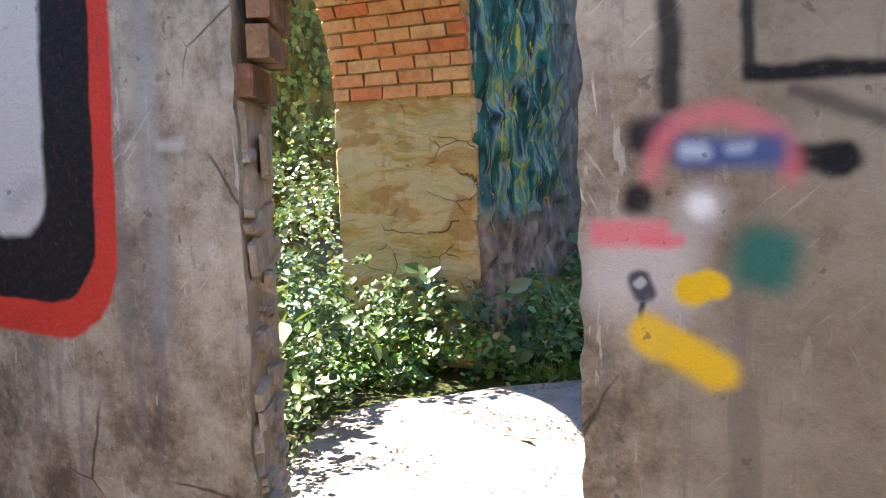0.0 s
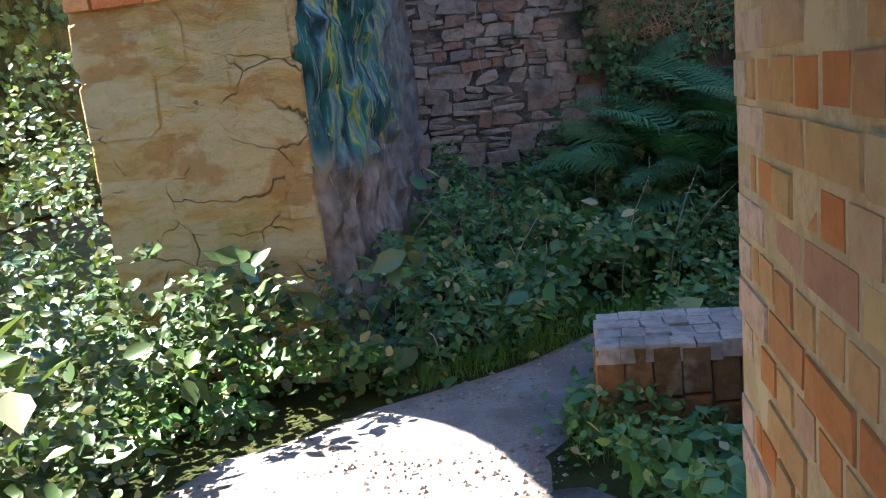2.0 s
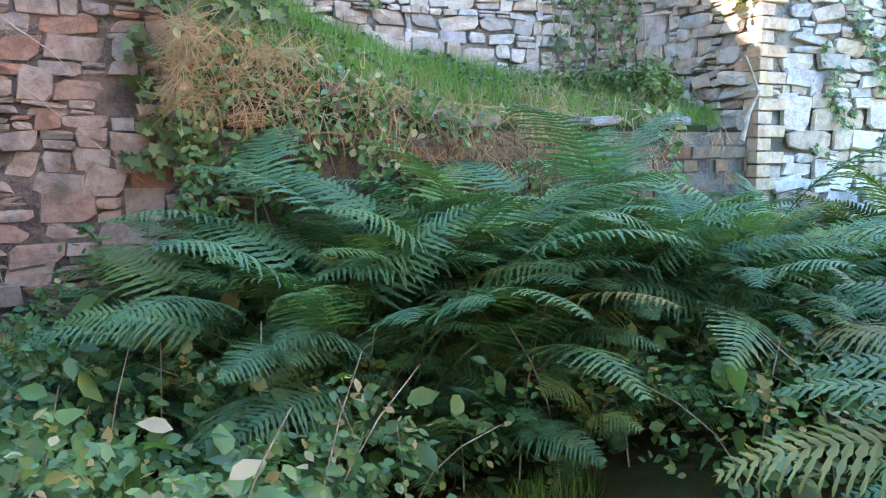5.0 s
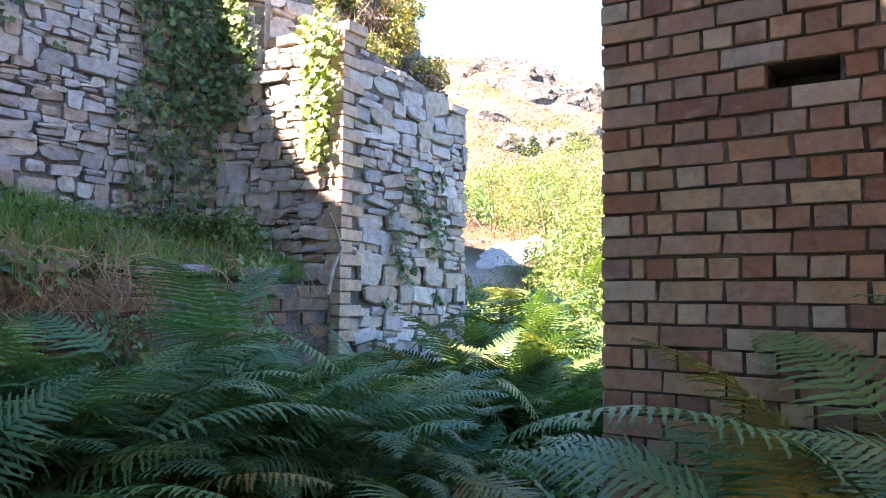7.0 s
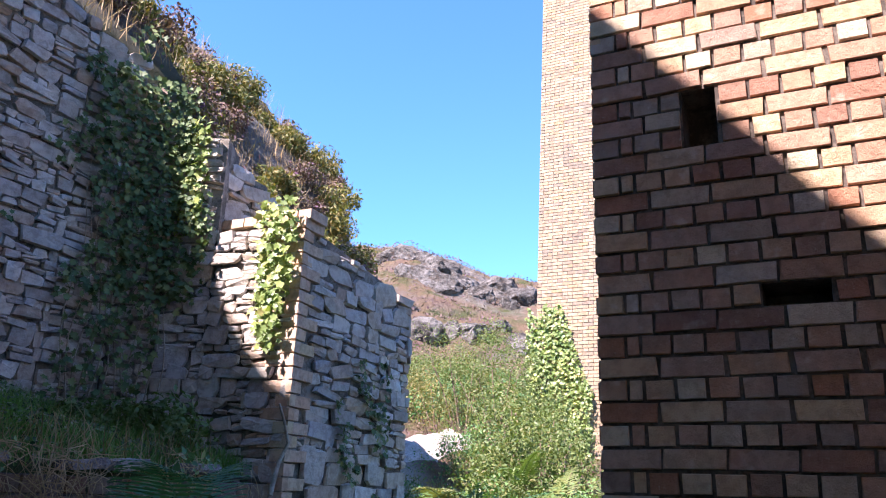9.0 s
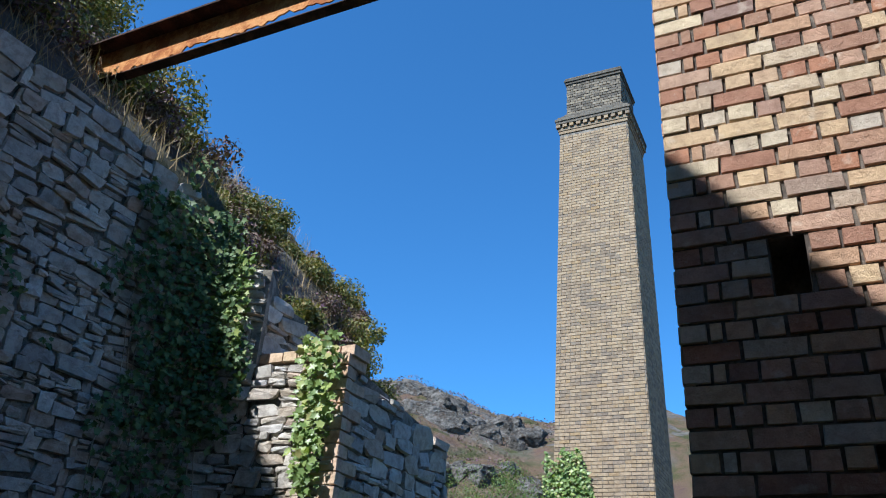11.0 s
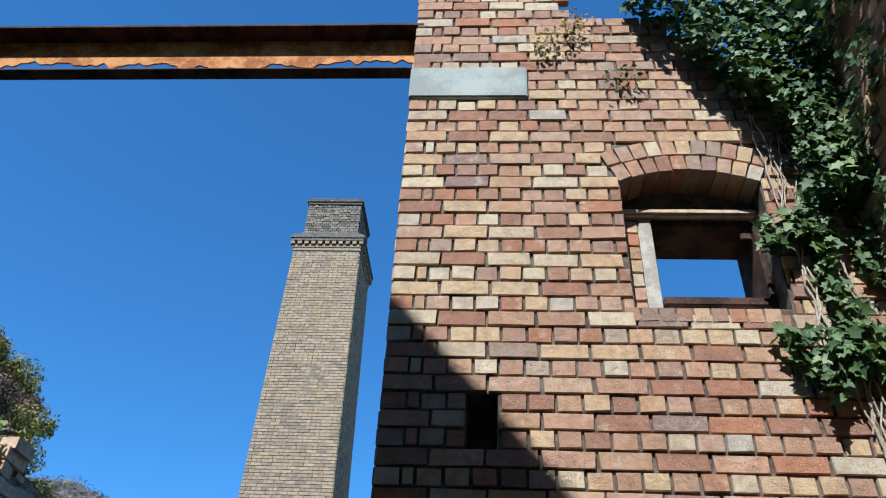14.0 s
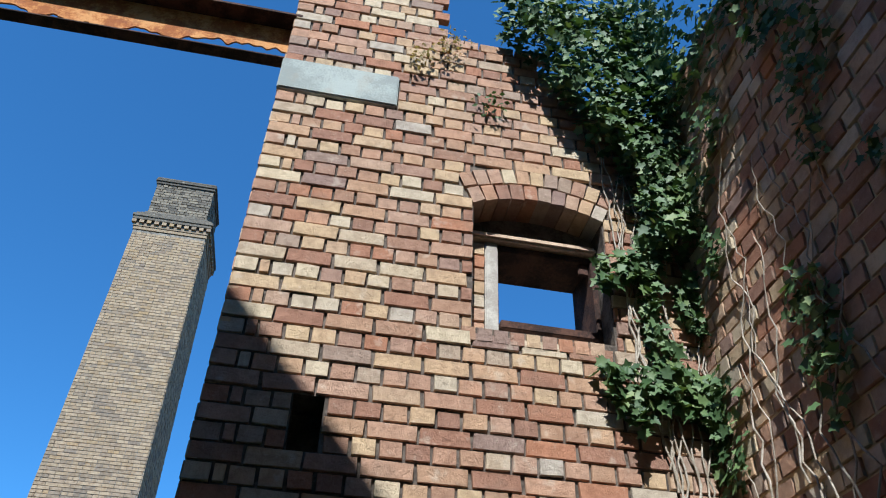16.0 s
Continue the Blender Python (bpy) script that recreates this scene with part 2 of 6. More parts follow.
M["fern_light"] = leafy("fern_light", [(0, (0.055, 0.127, 0.040)), (0.4, (0.079, 0.158, 0.044)), (0.8, (0.127, 0.182, 0.048)), (1, (0.174, 0.174, 0.055))], 0.5, 0.22, whole=True)
M["fern_yellow"] = leafy("fern_yellow", [(0, (0.35, 0.36, 0.05)), (1, (0.45, 0.40, 0.08))], 0.5, 0.3)
M["bramble"] = leafy("bramble", [(0, (0.062, 0.150, 0.062)), (0.5, (0.100, 0.237, 0.088)), (0.85, (0.175, 0.325, 0.112)), (0.95, (0.375, 0.312, 0.150)), (1, (0.500, 0.450, 0.275))], 0.4, 0.3)
M["ivy"] = leafy("ivy", [(0, (0.05, 0.09, 0.035)), (0.5, (0.085, 0.14, 0.055)), (0.85, (0.14, 0.2, 0.075)), (1, (0.21, 0.25, 0.11))], 0.55, 0.12, spec=0.25)
# Ivy again in lighter leaf colours, with sunlight put into them.
M["ivy_sunlit"] = leafy("ivy_sunlit", [(0, (0.139, 0.202, 0.062)), (0.6, (0.248, 0.326, 0.109)), (0.9, (0.372, 0.419, 0.139)), (1, (0.465, 0.372, 0.186))], 0.4, 0.25)
M["bramble_sun"] = leafy("bramble_sun", [(0, (0.039, 0.080, 0.028)), (0.5, (0.068, 0.120, 0.046)), (0.85, (0.125, 0.166, 0.080)), (1, (0.217, 0.227, 0.171))], 0.3, 0.16)
M["grass"] = leafy("grass", [(0, (0.078, 0.221, 0.039)), (0.7, (0.143, 0.325, 0.065)), (1, (0.260, 0.338, 0.104))], 0.5, 0.3)
M["shrub"] = leafy("shrub", [(0, (0.08, 0.13, 0.035)), (0.5, (0.115, 0.165, 0.045)), (0.85, (0.16, 0.2, 0.055)), (1, (0.19, 0.17, 0.07))], 0.5, 0.25, dry=(0.19, 0.15, 0.06))
M["straw"] = leafy("straw", [(0, (0.3, 0.2, 0.1)), (1, (0.45, 0.34, 0.2))], 0.7, 0.2)
M["gorse"] = leafy("gorse", [(0, (0.10, 0.125, 0.035)), (0.6, (0.17, 0.17, 0.05)), (1, (0.30, 0.21, 0.07))], 0.6, 0.2, dry=(0.28, 0.18, 0.06))
M["heather"] = leafy("heather", [(0, (0.12, 0.09, 0.06)), (0.7, (0.17, 0.11, 0.09)), (1, (0.13, 0.06, 0.11))], 0.7, 0.1)


def hill_material():
    n = Nodes("hillside")
    p = n.coords()
    veg = n.ramp(n.noise(p, 0.55, 8, 0.7), [(0.3, (0.05, 0.07, 0.025)), (0.42, (0.09, 0.085, 0.04)), (0.52, (0.16, 0.11, 0.07)), (0.7, (0.12, 0.075, 0.07))])
    rock = n.ramp(n.noise(n.stretch(p, (0.6, 0.6, 2.0)), 1.4, 9, 0.75), [(0.35, (0.07, 0.065, 0.06)), (0.55, (0.17, 0.155, 0.14)), (0.7, (0.27, 0.25, 0.22))])
    up = n.add("ShaderNodeSeparateXYZ", i0=n.add("ShaderNodeNewGeometry").outputs["Normal"]).outputs[2]
    fac = n.math("ADD", n.smooth(up, 0.62, 0.86, 1, 0), n.smooth(n.noise(p, 0.3, 6, 0.7), 0.62, 0.7, 0, 0.8), True)
    pos = n.add("ShaderNodeSeparateXYZ", i0=p)
    fac = n.math("ADD", fac, n.math("MULTIPLY", n.smooth(pos.outputs[2], 8.5, 11), n.smooth(n.noise(p, 0.22, 5, 0.7), 0.5, 0.56, 0, 0.9)), True)
    court = n.math("MULTIPLY", n.smooth(pos.outputs[0], 4.5, 7.5, 1, 0), n.smooth(pos.outputs[1], 6.8, 7.6, 1, 0))
    soil = n.ramp(n.noise(p, 2.2, 8, 0.7), [(0.3, (0.045, 0.05, 0.02)), (0.5, (0.08, 0.1, 0.035)), (0.7, (0.15, 0.12, 0.07))])
    col = n.mix(court, n.mix(fac, veg, rock), soil)
    scree = n.math("MULTIPLY", n.smooth(n.noise(p, 0.35, 3), 0.45, 0.55), n.math("MULTIPLY", n.smooth(pos.outputs[0], 9, 10.5), n.smooth(pos.outputs[0], 15, 19, 1, 0)))
    near_line = n.math("ABSOLUTE", n.math("SUBTRACT", pos.outputs[1], n.math("ADD", n.math("MULTIPLY", pos.outputs[0], 0.62), 2.05)))
    col = n.mix(n.math("MULTIPLY", n.math("MULTIPLY", n.smooth(near_line, 0.5, 1.1, 1, 0), n.smooth(pos.outputs[0], 8, 10)), n.smooth(pos.outputs[0], 12, 14, 1, 0)), col, (0.5, 0.44, 0.38))
    return n.finish(col, 0.95, n.noise(p, 3.5, 9, 0.75), 1.0, 0.25, spec=0.1)


M["hill"] = hill_material()


def spray_concrete():
    """Worn grey render with sprayed letters and blots. Shapes lie in the plane of x and z."""
    n = Nodes("painted_render")
    p = n.coords()
    big, small = n.noise(p, 2.4, 8, 0.68), n.noise(p, 50, 8, 0.75)
    col = n.ramp(n.smooth(n.math("ADD", n.math("MULTIPLY", big, 0.8), n.math("MULTIPLY", small, 0.2)), 0.34, 0.62, 0.22, 0.8), [(0.25, (0.12, 0.09, 0.06)), (0.45, (0.29, 0.23, 0.165)), (0.6, (0.38, 0.325, 0.25)), (0.8, (0.48, 0.425, 0.335))])
    col = n.mix(n.smooth(n.noise(n.stretch(p, (9, 9, 0.8)), 1.3, 7, 0.72), 0.52, 0.66, 0, 0.7), col, (0.19, 0.17, 0.16))
    col = n.mix(n.smooth(n.noise(p, 7, 5), 0.58, 0.68, 0, 0.6), col, (0.16, 0.115, 0.08))
    scr = n.noise(n.stretch(p, (28, 28, 6)), 1.0, 3)
    col = n.mix(n.smooth(scr, 0.64, 0.68, 0, 0.6), col, (0.55, 0.51, 0.43))
    col = n.mix(n.smooth(n.noise(p, 24, 9, 0.8), 0.5, 0.68, 0, 0.45), col, (0.15, 0.12, 0.09))
    col = n.mix(n.smooth(n.noise(p, 38, 7, 0.8), 0.56, 0.7, 0, 0.4), col, (0.58, 0.53, 0.45))
    for turn, scale in ((32, 1.0), (-48, 1.4), (8, 0.8)):
        line_turn = n.add("ShaderNodeVectorRotate", Vector=p)
        line_turn.rotation_type = "Y_AXIS"
        line_turn.inputs["Angle"].default_value = radians(turn)
        thin = n.noise(n.stretch(line_turn.outputs[0], (70 * scale, 70 * scale, 4 * scale)), 1.0, 2)
        here = n.smooth(n.noise(n.stretch(p, (1, 1, 1)), 1.1 + scale, 2), 0.5, 0.62)
        col = n.mix(n.math("MULTIPLY", n.smooth(thin, 0.66, 0.7, 0, 0.75), here), col, (0.62, 0.57, 0.49))
    wob = n.add("ShaderNodeTexNoise", Vector=p, Scale=14.0).outputs["Color"]
    sub = n.add("ShaderNodeVectorMath", i0=wob, i1=(0.5, 0.5, 0.5))
    sub.operation = "SUBTRACT"
    mul = n.add("ShaderNodeVectorMath", i0=sub.outputs[0], i1=(0.02, 0.0, 0.02))
    mul.operation = "MULTIPLY"
    q = n.add("ShaderNodeVectorMath", i0=p, i1=mul.outputs[0]).outputs[0]

    def shape(color, cx, cz, bx, bz, r, soft=0.006, turn=0.0, ring=0.0, part=1.0):
        nonlocal col
        a = n.add("ShaderNodeVectorMath", i0=q, i1=(cx, 0, cz))
        a.operation = "SUBTRACT"
        rot = n.add("ShaderNodeVectorRotate", Vector=a.outputs[0])
        rot.rotation_type = "Y_AXIS"
        rot.inputs["Angle"].default_value = radians(turn)
        flat = n.add("ShaderNodeVectorMath", i0=rot.outputs[0], i1=(1, 0, 1))
        flat.operation = "MULTIPLY"
        b = n.add("ShaderNodeVectorMath", i0=flat.outputs[0])
        b.operation = "ABSOLUTE"
        c = n.add("ShaderNodeVectorMath", i0=b.outputs[0], i1=(bx, 0, bz))
        c.operation = "SUBTRACT"
        d = n.add("ShaderNodeVectorMath", i0=c.outputs[0], i1=(0, 0, 0))
        d.operation = "MAXIMUM"
        e = n.add("ShaderNodeVectorMath", i0=d.outputs[0])
        e.operation = "LENGTH"
        dist = e.outputs["Value"]
        if ring:
            dist = n.math("ABSOLUTE", n.math("SUBTRACT", dist, ring))
        m = n.smooth(dist, r - soft, r + soft, part, 0)
        if ring:
            m = n.math("MULTIPLY", m, n.smooth(n.add("ShaderNodeSeparateXYZ", i0=a.outputs[0]).outputs[2], -0.03, 0.03))
        m = n.math("MULTIPLY", m, n.smooth(small, 0.25, 0.5, 0.82, 1.0))
        col = n.mix(m, col, color)

    shape((0.2, 0.2, 0.2), 0.075, 1.32, 0.006, 0.45, 0.04, 0.04, part=0.45)
    shape((0.4, 0.41, 0.45), 0.09, 1.3, 0.003, 0.4, 0.02, 0.02, part=0.2)
    shape((0.5, 0.48, 0.45), 0.15, 1.31, 0.03, 0.0, 0.014, 0.012, part=0.7)
    # Wide soft-edged patch that browns and darkens the right leaf.
    shape((0.17, 0.14, 0.10), 2.0, 0.7, 0.6, 1.2, 0.16, 0.15, part=0.6)
    red, black, white = (0.56, 0.045, 0.03), (0.012, 0.012, 0.013), (0.52, 0.5, 0.48)
    shape(red, -0.62, 1.53, 0.36, 0.44, 0.24, 0.008, -3)
    shape(black, -0.64, 1.55, 0.36, 0.42, 0.19, 0.006, -3)
    shape(white, -0.66, 1.56, 0.29, 0.34, 0.11, 0.012, -4)
    shape((0.3, 0.29, 0.28), -0.36, 1.2, 0.05, 0.0, 0.03, 0.03, 25, part=0.5)
    shape((0.52, 0.5, 0.48), 1.2, 1.06, 0.05, 0.03, 0.05, 0.05, part=0.8)
    shape(black, 1.245, 1.5, 0.003, 0.16, 0.016, 0.012, 2, part=0.9)
    shape(black, 1.367, 1.52, 0.002, 0.13, 0.009, 0.008, 2, part=0.9)
    shape(black, 1.48, 1.38, 0.11, 0.002, 0.012, 0.008)
    shape((0.05, 0.045, 0.045), 1.5, 1.325, 0.07, 0.001, 0.011, 0.011, -23, part=0.7)
    shape(black, 1.47, 1.245, 0.03, 0.003, 0.018, 0.012, part=0.95)
    shape(black, 1.5, 1.243, 0.006, 0.003, 0.026, 0.012)
    shape(black, 1.213, 1.288, 0.014, 0.008, 0.022, 0.018, part=0.95)
    shape((0.16, 0.07, 0.1), 1.25, 1.285, 0.012, 0.02, 0.018, 0.018, 30, part=0.6)
    shape((0.62, 0.17, 0.19), 1.326, 1.212, 0, 0, 0.017, 0.017, ring=0.11, part=0.8)
    shape((0.06, 0.1, 0.24), 1.345, 1.258, 0.065, 0.006, 0.02, 0.018, part=0.95)
    shape((0.42, 0.5, 0.62), 1.29, 1.262, 0.012, 0.0, 0.012, 0.014)
    shape((0.36, 0.44, 0.58), 1.36, 1.266, 0.012, 0.0, 0.009, 0.012, part=0.8)
    shape(black, 1.198, 1.183, 0.002, 0.002, 0.024, 0.014, part=0.95)
    shape((0.55, 0.54, 0.53), 1.304, 1.17, 0, 0, 0.035, 0.03, part=0.7)
    shape((0.78, 0.78, 0.78), 1.302, 1.17, 0, 0, 0.02, 0.014)
    shape((0.7, 0.17, 0.2), 1.18, 1.124, 0.055, 0.01, 0.014, 0.014, part=0.85)
    shape((0.7, 0.17, 0.2), 1.235, 1.112, 0.03, 0.001, 0.008, 0.008, part=0.85)
    shape((0.07, 0.07, 0.09), 1.203, 1.03, 0.003, 0.012, 0.016, 0.007, 18)
    shape((0.4, 0.4, 0.42), 1.2, 1.035, 0.004, 0.002, 0.006, 0.004, 40)
    shape((0.05, 0.05, 0.06), 1.205, 0.988, 0.001, 0.012, 0.004, 0.004)
    shape((0.01, 0.14, 0.11), 1.4, 1.085, 0.014, 0.018, 0.034, 0.026, -15, part=0.9)
    shape((0.75, 0.47, 0.02), 1.287, 1.03, 0.004, 0, 0.027, 0.009)
    shape((0.75, 0.47, 0.02), 1.318, 1.04, 0.003, 0, 0.025, 0.008)
    shape((0.74, 0.47, 0.03), 1.275, 0.922, 0.062, 0.0, 0.034, 0.016, -26)
    shape((0.72, 0.47, 0.05), 1.225, 0.945, 0.004, 0.0, 0.03, 0.018)
    edge = n.add("ShaderNodeTexVoronoi", Vector=q, Scale=1.9)
    edge.feature = "DISTANCE_TO_EDGE"
    crack = n.math("MULTIPLY", n.smooth(edge.outputs[0], 0.0, 0.009, 1, 0), n.smooth(n.noise(p, 1.7, 2), 0.46, 0.54))
    col = n.mix(n.math("MULTIPLY", crack, 0.85), col, (0.05, 0.04, 0.03))
    pit = n.smooth(n.noise(p, 22, 3), 0.66, 0.7)
    col = n.mix(n.math("MULTIPLY", pit, 0.6), col, (0.11, 0.085, 0.06))
    return n.finish(col, n.smooth(small, 0.2, 0.8, 0.6, 0.9), n.math("ADD", small, n.math("MULTIPLY", big, 2.0)), 0.8, 0.01, spec=0.2)


def painted_stone():
    """Rubble covered with dripping teal, yellow and white paint."""
    n = Nodes("painted_stone")
    p = n.coords()
    fine = n.noise(p, 45, 8, 0.7)
    flow = n.noise(n.stretch(p, (2.2, 2.2, 0.8)), 1.3, 3, 0.5)
    col = n.ramp(n.math("FRACT", n.math("MULTIPLY", flow, 5.0)), [(0.0, (0.01, 0.06, 0.06)), (0.16, (0.012, 0.12, 0.115)), (0.36, (0.02, 0.2, 0.19)), (0.46, (0.05, 0.26, 0.17)), (0.52, (0.42, 0.46, 0.08)), (0.57, (0.1, 0.26, 0.16)), (0.66, (0.2, 0.33, 0.38)), (0.78, (0.03, 0.15, 0.18)), (0.9, (0.008, 0.04, 0.04)), (1.0, (0.01, 0.06, 0.06))])
    drip = n.noise(n.stretch(p, (16, 16, 1.4)), 1.5, 4, 0.6)
    col = n.mix(n.smooth(drip, 0.56, 0.66, 0, 0.7), col, (0.3, 0.4, 0.42))
    col = n.mix(n.smooth(n.noise(n.stretch(p, (9, 9, 2.0)), 1.6, 3), 0.61, 0.64, 0, 0.9), col, (0.52, 0.5, 0.06))
    col = n.mix(n.smooth(n.noise(n.stretch(p, (1, 1, 0.5)), 20, 6, 0.8), 0.56, 0.66, 0, 0.5), col, (0.3, 0.29, 0.26))
    low = n.add("ShaderNodeSeparateXYZ", i0=p)
    z = n.math("ADD", low.outputs[2], n.math("MULTIPLY", n.noise(p, 5, 4), 0.5))
    col = n.mix(n.smooth(z, 1.0, 1.25, 1, 0), col, n.ramp(n.noise(p, 6, 7), [(0.35, (0.12, 0.1, 0.1)), (0.6, (0.36, 0.3, 0.25)), (0.75, (0.45, 0.4, 0.36))]))
    far = n.smooth(low.outputs[1], 4.2, 5.6, 0, 0.85)
    col = n.mix(far, col, n.ramp(n.noise(p, 5, 8), [(0.35, (0.12, 0.11, 0.11)), (0.65, (0.33, 0.3, 0.29))]))
    return n.finish(col, 0.75, n.math("ADD", fine, n.math("MULTIPLY", n.noise(p, 7, 5), 3)), 0.8, 0.02, spec=0.3)


def sandstone():
    """Soft layered yellow sandstone, weathered, with rusty patches, fine cracks and pits."""
    n = Nodes("sandstone")
    p = n.coords()
    warp = n.add("ShaderNodeTexNoise", Vector=p, Scale=2.5, Detail=4.0).outputs["Color"]
    off = n.add("ShaderNodeVectorMath", i0=warp, i1=(0.35, 0.35, 0.22))
    off.operation = "MULTIPLY"
    q = n.add("ShaderNodeVectorMath", i0=p, i1=off.outputs[0]).outputs[0]
    bed = n.noise(n.stretch(q, (1.6, 1.6, 7.0)), 1.5, 7, 0.6)
    fine = n.noise(p, 70, 8, 0.75)
    col = n.ramp(n.math("ADD", n.math("MULTIPLY", bed, 0.8), n.math("MULTIPLY", n.piece(), 0.12)), [(0.3, (0.54, 0.31, 0.11)), (0.4, (0.68, 0.47, 0.2)), (0.48, (0.74, 0.58, 0.34)), (0.56, (0.66, 0.52, 0.27)), (0.66, (0.78, 0.64, 0.42)), (0.75, (0.62, 0.4, 0.15))])
    rust = n.noise(n.stretch(q, (1.5, 1.5, 3.2)), 2.0, 6, 0.55)
    col = n.mix(n.smooth(rust, 0.55, 0.62, 0, 0.7), col, (0.52, 0.26, 0.09))
    col = n.mix(n.smooth(n.noise(q, 2.6, 5), 0.56, 0.64, 0, 0.55), col, (0.50, 0.44, 0.16))
    col = n.mix(n.smooth(n.noise(p, 9, 6, 0.7), 0.56, 0.68, 0, 0.55), col, (0.66, 0.56, 0.42))
    edge = n.add("ShaderNodeTexVoronoi", Vector=n.stretch(q, (1.0, 1.0, 1.9)), Scale=2.3)
    edge.feature = "DISTANCE_TO_EDGE"
    crack = n.math("MULTIPLY", n.smooth(edge.outputs[0], 0.0, 0.013, 1, 0), n.smooth(n.noise(p, 3.1, 3), 0.44, 0.56))
    pit = n.smooth(n.noise(n.stretch(p, (1, 1, 1.6)), 7, 4, 0.7), 0.66, 0.72)
    col = n.mix(n.math("MULTIPLY", crack, 0.8), col, (0.16, 0.09, 0.04))
    col = n.mix(n.math("MULTIPLY", pit, 0.75), col, (0.12, 0.07, 0.03))
    col = n.mix(n.smooth(n.noise(p, 26, 8, 0.8), 0.5, 0.66, 0, 0.35), col, n.mix(1.0, col, (0.6, 0.5, 0.4), "MULTIPLY"))
    relief = n.math("SUBTRACT", n.math("ADD", n.math("MULTIPLY", bed, 2.5), n.math("MULTIPLY", fine, 0.6)), n.math("ADD", crack, pit))
    return n.finish(col, 0.9, relief, 1.0, 0.045, spec=0.1)


M["sandstone"] = sandstone()
M["spray"] = spray_concrete()
M["painted_stone"] = painted_stone()


# ---- mesh helpers ----
def mesh_object(name, verts, faces, material, parent=None, label="", smooth=False):
    me = bpy.data.meshes.new(name)
    me.from_pydata([tuple(v) for v in verts], [], [tuple(f) for f in faces])
    me.materials.append(material)
    if smooth:
        me.polygons.foreach_set("use_smooth", [True] * len(me.polygons))
    ob = new(name, me)
    ob.parent = parent
    return tagged(ob, label) if label else ob


def part(name, bm, material, parent, label=""):
    me = bpy.data.meshes.new(name)
    bm.to_mesh(me)
    bm.free()
    me.materials.append(material)
    ob = new(name, me)
    ob.parent = parent
    return tagged(ob, label) if label else ob


def add_box(bm, lo, hi, bevel=0.0):
    c = [(a + b) / 2 for a, b in zip(lo, hi)]
    s = [b - a for a, b in zip(lo, hi)]
    got = bmesh.ops.create_cube(bm, size=1, matrix=Matrix.Translation(c) @ Matrix.Diagonal((*s, 1)))
    if bevel:
        edges = list({e for v in got["verts"] for e in v.link_edges})
        bmesh.ops.bevel(bm, geom=edges, offset=bevel, segments=2, affect="EDGES")
    return got


def box(name, lo, hi, material, parent=None, bevel=0.0, label="", rough=0.0):
    bm = bmesh.new()
    add_box(bm, lo, hi, bevel)
    if rough:
        bmesh.ops.subdivide_edges(bm, edges=bm.edges[:], cuts=7, use_grid_fill=True)
        for v in bm.verts:
            v.co += Vector(noise.noise_vector(v.co * 4.0)) * rough
    return part(name, bm, material, parent, label)


def empty(name, place=(0, 0, 0)):
    ob = new(name)
    ob.location = place
    return ob


def wall_thing(name, label, category="wall", kind="structure"):
    return tagged(empty(name), label, category, kind=kind)


# unit pieces: x across, z up, y outwards (front at y = 0, back at y = 1), half a unit each way
def unit_brick(name, seed, chip=0.13):
    rnd = random.Random(seed)
    k = lambda a: a + rnd.uniform(-chip, chip) * 0.25
    outer = [(k(-0.5), -0.5), (0.5, k(-0.5)), (k(0.5), 0.5), (-0.5, k(0.5))]
    verts = [(x * (0.972 + rnd.uniform(-chip, chip) * 0.3), 0.0 + rnd.uniform(0, 0.04), z * (0.945 + rnd.uniform(-chip, chip) * 0.5)) for x, z in outer]
    verts += [(x, 0.12, z) for x, z in outer] + [(x, 1.0, z) for x, z in outer]
    faces = [(0, 1, 2, 3)]
    for ring in (0, 4):
        for i in range(4):
            j = (i + 1) % 4
            faces.append((ring + i, ring + 4 + i, ring + 4 + j, ring + j))
    me = bpy.data.meshes.new(name)
    me.from_pydata(verts, [], faces)
    return me


def unit_stone(name, seed, wild=0.1):
    rnd = random.Random(seed)
    out = []
    for sx, sz in ((1, 1), (-1, 1), (-1, -1), (1, -1)):
        x, z = sx * (0.5 - rnd.uniform(0, wild)), sz * (0.5 - rnd.uniform(0, wild))
        if rnd.random() < 0.45:
            a, b = rnd.uniform(0.08, 0.2), rnd.uniform(0.1, 0.28)
            two = [(x, z - sz * b), (x - sx * a, z)]
            out += two if sx * sz > 0 else two[::-1]
        else:
            out.append((x, z))
    m = len(out)
    verts = [(x * 0.94 + rnd.uniform(-0.02, 0.02), rnd.uniform(-0.2, 0.2), z * 0.9 + rnd.uniform(-0.02, 0.02)) for x, z in out]
    verts += [(x * 0.98, 0.22 + rnd.uniform(-0.06, 0.06), z * 0.92) for x, z in out] + [(x, 0.6, z) for x, z in out]
    verts.append((rnd.uniform(-0.1, 0.1), -0.12, rnd.uniform(-0.1, 0.1)))
    faces = [(i, (i + 1) % m, 3 * m) for i in range(m)]
    for ring in (0, m):
        for i in range(m):
            j = (i + 1) % m
            faces.append((ring + i, ring + m + i, ring + m + j, ring + j))
    me = bpy.data.meshes.new(name)
    me.from_pydata(verts, [], faces)
    return me


BRICKS = [unit_brick("brick", s) for s in range(7)]
STONES = [unit_stone("stone", s, 0.16) for s in range(14)]
BLOCKS = [unit_stone("stone", 40 + s, 0.02) for s in range(14)]


